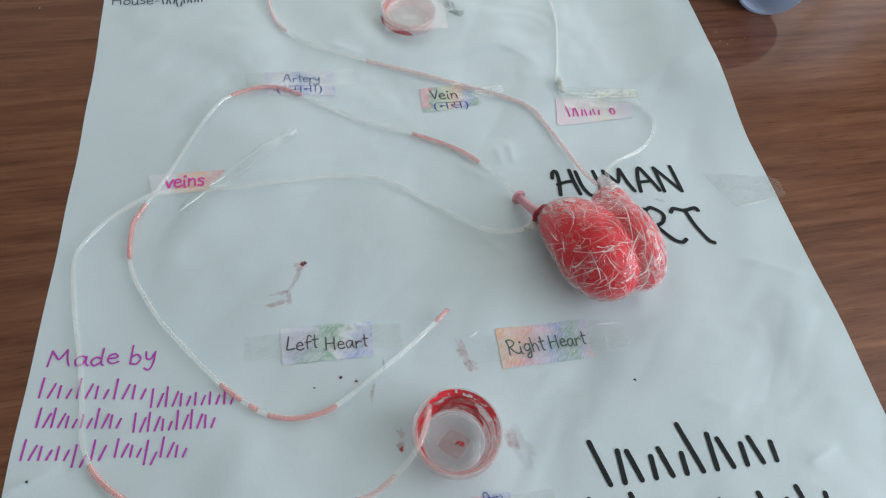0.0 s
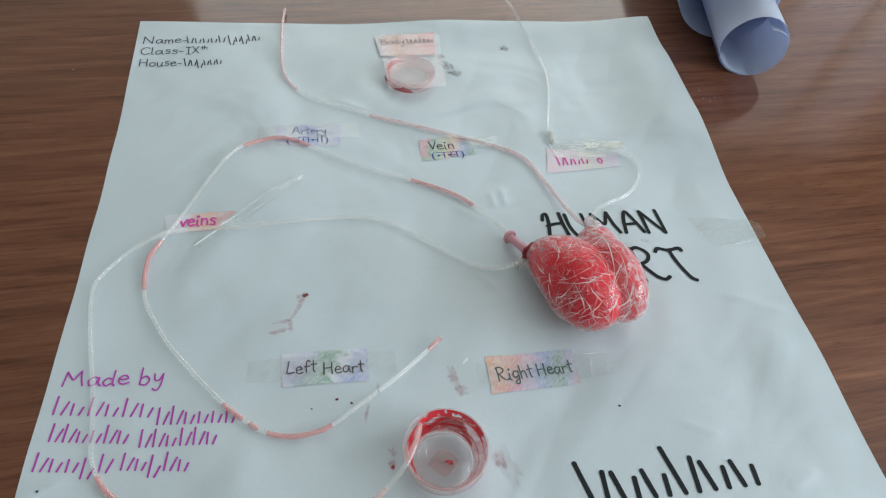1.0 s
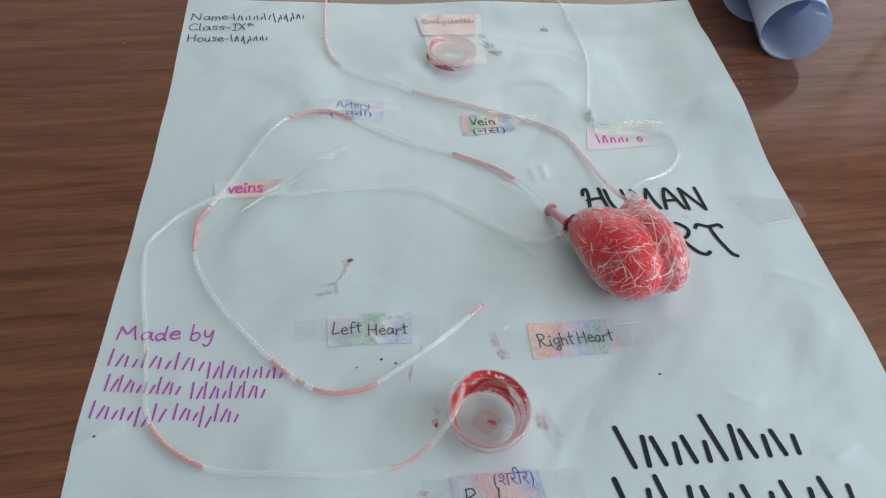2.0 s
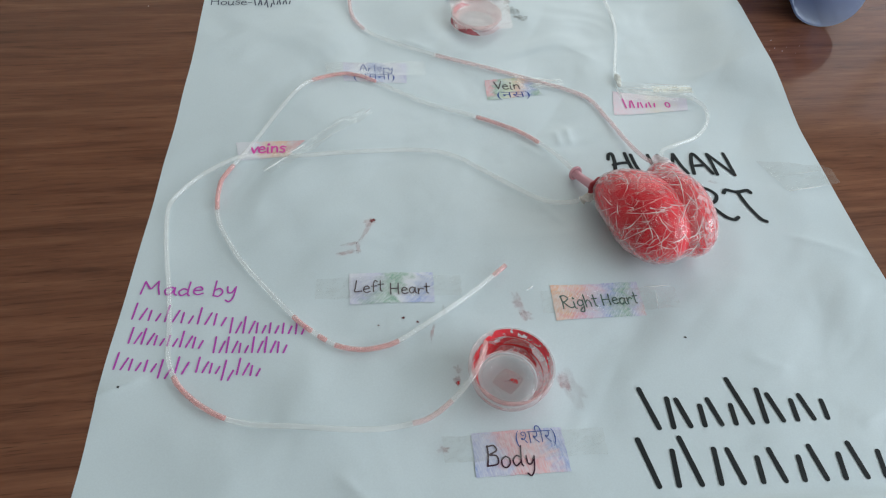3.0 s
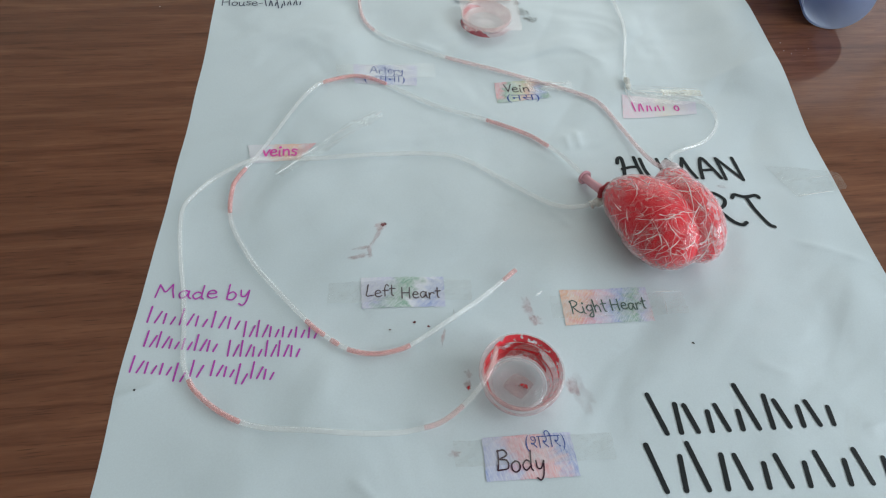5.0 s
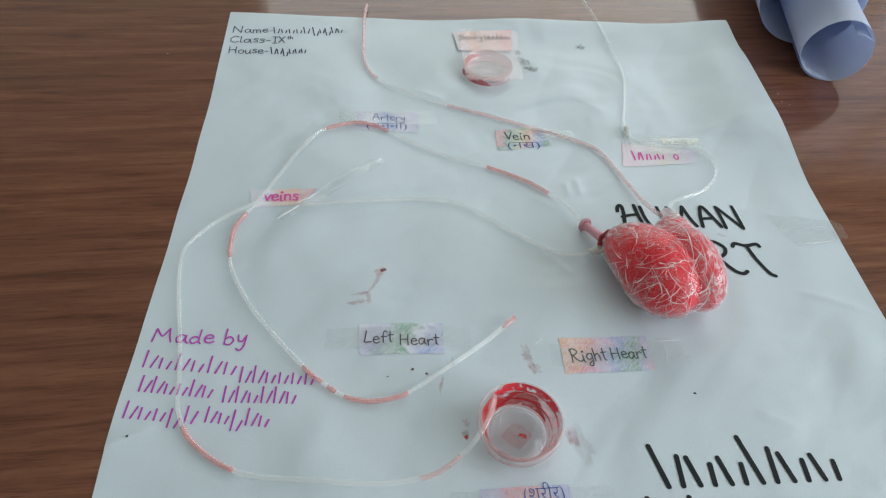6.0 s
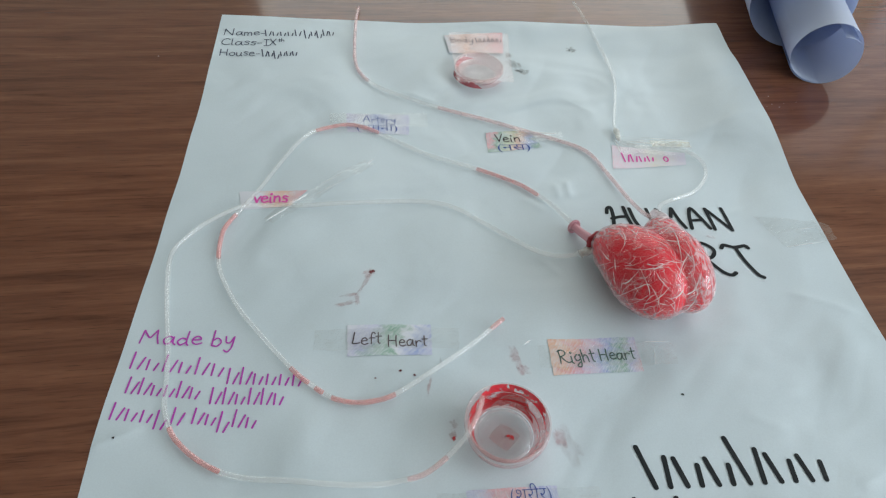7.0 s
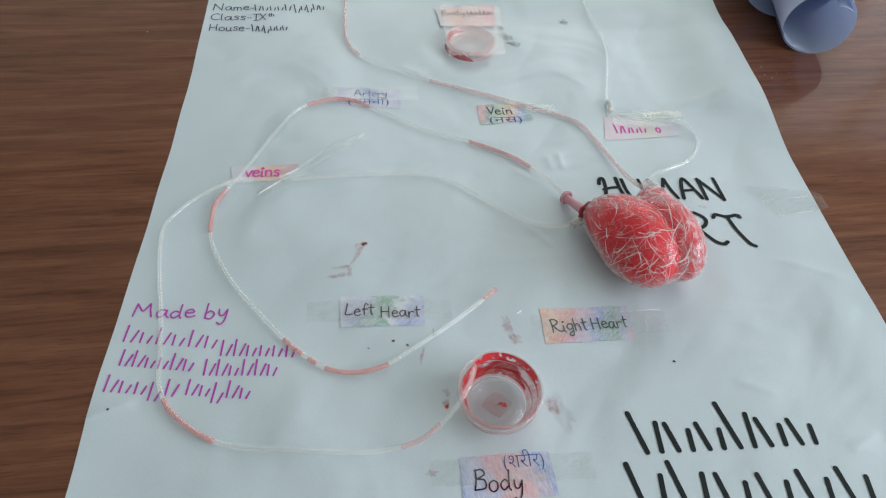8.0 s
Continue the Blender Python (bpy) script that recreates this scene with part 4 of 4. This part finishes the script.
# fine folds standing out of the film
rng = random.Random(5)
bm = bmesh.new()
for n in range(270):
    bold = n < 95
    a = Vector((rng.gauss(0.1, 1), rng.gauss(-0.45, 1), rng.gauss(0.5 if bold else 0.1, 0.7))).normalized()
    far = 0.55 if bold else 0.30
    b = (a + Vector((rng.gauss(0, far), rng.gauss(0, far), rng.gauss(0, far)))).normalized()
    bend = Vector((rng.gauss(0, 0.10), rng.gauss(0, 0.10), rng.gauss(0, 0.10)))
    dirs = np.array([(a.lerp(b, t / 17) + bend * math.sin(math.pi * t / 17) + 0.012 * noise.noise_vector((n, t * 0.6, 0))).normalized() for t in range(18)])
    rr = reach(dirs)
    pts = [Vector(CORE + d * (q + 0.0009)) for d, q in zip(dirs, rr)]
    if min(p.z for p in pts) < 0.004:
        continue
    wide = rng.uniform(0.00018, 0.00034) if bold else rng.uniform(0.00007, 0.00016)
    sweep(bm, pts, lambda t, w=wide, n=n: w * (0.15 + math.sin(math.pi * t) * (0.7 + 0.5 * math.sin(t * 9 + n))), 5)
part("film_folds", bm, CREASE, film, "milky raised creases in the film")

# balloon mouth with its rolled lip, pointing away from the body
mouth = spline([(0.3545, 0.2510, 0.0150), (0.3490, 0.2600, 0.0120), (0.3440, 0.2700, 0.0090), (0.3405, 0.2780, 0.0070)], 6)
neck = part("balloon_mouth", sweep(bmesh.new(), mouth, lambda t: 0.0050 - 0.0016 * math.sin(math.pi * t * 0.7), 16), PINK_RUBBER, heart, "stretched pink balloon mouth")
d = (mouth[-1] - mouth[-2]).normalized()
u = d.cross(Vector((0, 0, 1))).normalized()
v2 = u.cross(d)
ring = [mouth[-1] + 0.0050 * (math.cos(a) * u + math.sin(a) * v2) for a in (2 * math.pi * k / 20 for k in range(21))]
part("rolled_lip", sweep(bmesh.new(), ring, 0.0013, 8, False), PINK_RUBBER, neck, "rolled pink balloon lip")
ring = [mouth[0] + d * 0.0036 + (0.0074 + 0.0008 * math.sin(k * 1.7)) * (math.cos(a) * u + math.sin(a) * v2) for k, a in enumerate(2 * math.pi * k / 20 for k in range(21))]
part("gathered_edge", sweep(bmesh.new(), ring, 0.0022, 10, False), DARK_RUBBER, heart, "dark gathered rubber edge")
lower = spline([(0.3560, 0.2420, 0.0100), (0.3500, 0.2475, 0.0105), (0.3440, 0.2485, 0.0080), (0.3400, 0.2475, 0.0060)], 5)
part("tube_joint", sweep(bmesh.new(), lower, lambda t: 0.0034 + 0.0006 * math.sin(t * 14), 12), GLUE, heart, "clear glued tube joint")
knot = spline([(0.4040, 0.2560, 0.0340), (0.4060, 0.2660, 0.0300), (0.4070, 0.2760, 0.0230), (0.4080, 0.2830, 0.0190)], 6)
part("rear_joint", sweep(bmesh.new(), knot, lambda t: 0.0058 * (1 - 0.35 * t) * (1 + 0.10 * math.sin(t * 7)), 16), BUNCHED, heart, "bunched clear film round the tubes")

# ---- plastic lids with red liquid ----


def lid(name, x, y, tint, label, tall, radius):
    z = height(x, y) + 0.0008
    # a jar lid lying open side up, only filed among dishes
    ob = thing(name, label, "dish", "plastic dishes")
    R = radius
    prof = [(R * 0.74, 0.0), (R * 0.83, 0.0008), (R * 0.87, 0.0030), (R * 0.965, tall * 0.55), (R, tall * 0.72), (R, tall - 0.001), (R - 0.0005, tall), (R - 0.0013, tall - 0.0006), (R * 0.930, tall * 0.76),
            (R * 0.895, tall * 0.70), (R * 0.905, tall * 0.62), (R * 0.860, tall * 0.46), (R * 0.800, tall * 0.40), (R * 0.810, tall * 0.32), (R * 0.745, 0.0036), (R * 0.692, 0.0024)]
    side = part("wall", lathe(bmesh.new(), prof, (x, y, z)), tint, ob, "pink-tinged clear wall")
    part("floor_disc", lathe(bmesh.new(), [(0.0002, 0.0003), (R * 0.69, 0.0003), (R * 0.685, 0.0018), (0.0002, 0.0018)], (x, y, z)), CLEAR, ob, "clear plastic floor")
    part("floor_ring", lathe(bmesh.new(), [(R * 0.61, 0.0020), (R * 0.64, 0.0032), (R * 0.67, 0.0026)], (x, y, z)), tint, ob)
    return ob, z, side


def arc_band(bm, x, y, z, profile, a0, a1, n=48):
    """A strip of liquid round a wall, running out unevenly at both ends."""
    rows, foot = [], profile[0]
    full = profile
    for k in range(n + 1):
        e = min(1.0, 0.04 + min(k, n - k) / (n * 0.22)) * (1 + 0.12 * math.sin(k * 0.9) * (min(k, n - k) < n * 0.22))
        profile = [(foot[0] + (r - foot[0]) * min(e, 1.0), foot[1] + (h - foot[1]) * min(e, 1.0)) for r, h in full]
        a = radians(a0 + (a1 - a0) * k / n)
        rows.append([bm.verts.new((x + r * math.cos(a), y + r * math.sin(a), z + h)) for r, h in profile])
    for p, q in zip(rows, rows[1:]):
        for i in range(len(profile) - 1):
            bm.faces.new((p[i], p[i + 1], q[i + 1], q[i]))
    return bm


LX, LY, LR, LT = 0.2608, 0.0888, 0.0280, 0.0212
near_lid, lz, near_wall = lid("plastic_jar_lid", LX, LY, PALE_PLASTIC, "clear plastic jar lid smeared with red liquid, open side up", LT, LR)
part("liquid_film", arc_band(bmesh.new(), LX, LY, lz, [(LR * 0.872, LT * 0.72), (LR * 0.905, LT * 0.80), (LR * 0.940, LT * 1.00)], -10, 140), SMEAR, near_wall, "patchy red liquid on the upper wall")
part("liquid_film", arc_band(bmesh.new(), LX, LY, lz, [(LR * 0.728, 0.0042), (LR * 0.797, LT * 0.33), (LR * 0.787, LT * 0.41), (LR * 0.846, LT * 0.48), (LR * 0.890, LT * 0.63)], 18, 202), DEEP_SMEAR, near_wall, "thick red liquid on the lower wall")
RED = material("red_liquid", (0.50, 0.012, 0.018), 0.2)
for h, rr, a0, a1, w in ((0.42, 0.788, -5, 210, 0.0006), (0.71, 0.885, 8, 165, 0.0007)):
    pts = [Vector((LX + LR * rr * math.cos(radians(a0 + (a1 - a0) * k / 40)), LY + LR * rr * math.sin(radians(a0 + (a1 - a0) * k / 40)), lz + LT * h)) for k in range(41)]
    part("liquid_line", sweep(bmesh.new(), pts, lambda t, w=w: w * (0.3 + 0.7 * abs(math.sin(t * 11)) * math.sin(math.pi * t)), 6), RED, near_wall, "red liquid lying along the screw thread")
for rr, hh in ((0.893, 0.70), (0.798, 0.40)):
    ring = [Vector((LX + LR * rr * math.cos(2 * math.pi * k / 64), LY + LR * rr * math.sin(2 * math.pi * k / 64), lz + LT * hh)) for k in range(65)]
    part("screw_thread", sweep(bmesh.new(), ring, 0.0005, 6, False), PINK_PLASTIC, near_wall, "raised clear screw thread")
part("pink_wash", arc_band(bmesh.new(), LX, LY, lz, [(LR * 0.695, 0.0030), (LR * 0.742, 0.0044), (LR * 0.800, LT * 0.41), (LR * 0.862, LT * 0.5), (LR * 0.950, LT * 0.98)], -240, 120), PINK_WALL, near_wall, "thin pink liquid on the wall")
part("pink_wash", arc_band(bmesh.new(), LX, LY, lz, [(LR * 0.875, 0.0032), (LR * 0.935, LT * 0.36), (LR * 0.975, LT * 0.56)], 180, 360), PINK_WALL, near_wall, "pink residue outside the foot of the wall")
bm = bmesh.new()
slip = [bm.verts.new((LX - 0.0005 + 0.0105 * math.cos(radians(a)) * f, LY - 0.0015 + 0.0105 * math.sin(radians(a)) * f, lz + 0.0024 + 0.0004 * math.sin(radians(a * 2)))) for a, f in ((2, 1.05), (48, 0.78), (95, 0.86), (140, 0.75), (185, 1.0), (230, 0.80), (275, 1.0), (320, 0.78))]
bm.faces.new(slip)
part("pink_patch", bm, PINK_WASH, near_lid, "pink wet scrap on the lid floor", False)
for dx, dy, r in ((0.0005, -0.0022, 0.0010), (0.0026, -0.0016, 0.0016), (0.0046, -0.0024, 0.0015), (0.0052, -0.0040, 0.0009), (0.0034, -0.0036, 0.0008), (-0.0018, -0.0024, 0.0006)):
    part("red_drop", blob(bmesh.new(), LX + dx, LY + dy, r, r * 0.8, 20, 33.0 + dx * 900, lz - height(LX + dx, LY + dy) + 0.0031), DEEP_SMEAR, near_lid, "small red drop on the lid floor")

FX, FY, FR, FT = 0.2785, 0.5050, 0.0258, 0.0105
far_lid, fz, far_wall = lid("plastic_jar_lid", FX, FY, PINK_PLASTIC, "pink-stained plastic lid taped under a paper label", FT, FR)
part("liquid_film", arc_band(bmesh.new(), FX, FY, fz, [(FR + 0.0006, 0.0003), (FR + 0.0007, FT * 0.3), (FR + 0.0006, FT * 0.6)], 260, 335), PINK_WASH, far_wall, "red liquid round the lid's side")
part("liquid_film", arc_band(bmesh.new(), FX, FY, fz, [(FR + 0.0006, 0.0003), (FR + 0.0007, FT * 0.35), (FR + 0.0006, FT * 0.7)], 172, 275), ROSE_SMEAR, far_wall, "dark red liquid outside the wall")
part("liquid_line", arc_band(bmesh.new(), FX, FY, fz, [(FR * 0.84, FT * 0.45), (FR * 0.90, FT * 0.72), (FR * 0.93, FT * 0.85)], 100, 235), ROSE_SMEAR, far_wall, "dark red liquid on the inner wall")
t8 = thing("paper_label", "pink-shaded paper label taped on the far lid, reading Body", "label", "labels on the chart")
part("paper_slip", sheet(bmesh.new(), ((0.246, 0.576), (0.312, 0.582), (0.310, 0.545), (0.250, 0.541)), 24, 12, 0.0012, 0, 0.0006, 8.0, 0.0006), crayon_material("salmon_crayon", [(0.0, PALE), (0.3, O), (0.6, (0.78, 0.52, 0.44)), (1.0, P)], 8, (0.246, 0.560), 0.066), t8)
pen("Body", 0.2530, 0.5600, 0.026, 0.0100, 4, BROWN_INK, t8, 0.0024, stroke=0.0008)
bars(0.283, 0.5620, 0.307, 0.5640, [0.008, 0.006, 0.006, 0.009, 0.006, 0.006], 0.0010, BROWN_INK, t8, 0.0024)
tape_strip(((0.250, 0.560), (0.315, 0.566), (0.311, 0.473), (0.253, 0.468)), clear_film("pinkish_tape", (0.80, 0.56, 0.54), 0.14, 0.12, 0.20, 60), "pink-tinged clear tape holding the far lid", 9.5, 0.002, 0.0128)

# ---- paper roll on the table ----
roll = thing("paper_roll", "loosely rolled pale blue chart paper lying on the table", "paper roll")


def spiral(r0, r1, a0, a1, y0, y1, cx, cz, n=90):
    bm = bmesh.new()
    rows = []
    for k in range(n + 1):
        a = radians(a0 + (a1 - a0) * k / n)
        r = r0 + (r1 - r0) * k / n
        rows.append([bm.verts.new((cx + r * math.cos(a), y0 + (y1 - y0) * j / 12 + (0.002 * math.sin(a * 2) if j == 0 else 0), cz + r * math.sin(a))) for j in range(13)])
    for p, q in zip(rows, rows[1:]):
        for j in range(12):
            bm.faces.new((p[j], p[j + 1], q[j + 1], q[j]))
    return bm


part("inner_roll", spiral(0.0372, 0.0350, -150, 280, 0.0, 0.55, 0, 0.0372), ROLL, roll)
part("outer_wrap", spiral(0.0590, 0.0550, 40, 40 + 390, 0.068, 0.62, -0.019, 0.0590), ROLL, roll)
part("inner_flap", spiral(0.0345, 0.0240, 28, 62, -0.002, 0.50, 0.0, 0.0372, 20), ROLL, roll, "loose inner end of the paper standing off the wall")
roll.matrix_world = pose(0.6545, 0.517, -0.0010, 0, 0, -11)

# crumbs and specks
crumbs = bmesh.new()
rng = random.Random(11)
for _ in range(11):
    x, y = (0.607 + rng.gauss(0, 0.010), 0.475 + rng.gauss(0, 0.006)) if rng.random() < 0.6 else (rng.uniform(-0.35, -0.05), rng.uniform(0.1, 0.6))
    size = rng.uniform(0.0002, 0.0006)
    bmesh.ops.create_icosphere(crumbs, subdivisions=1, radius=size, matrix=pose(x, y, -0.00128 + size * 0.4, rng.uniform(0, 90), 0, rng.uniform(0, 90)) @ Matrix.Diagonal((1.6, 1, 0.5, 1)))
tagged(finish(crumbs, "crumbs", material("pale_crumb", (0.42, 0.33, 0.28), 0.6), smooth=False), "pale paper crumbs scattered on the table", "crumbs", kind="stuff")
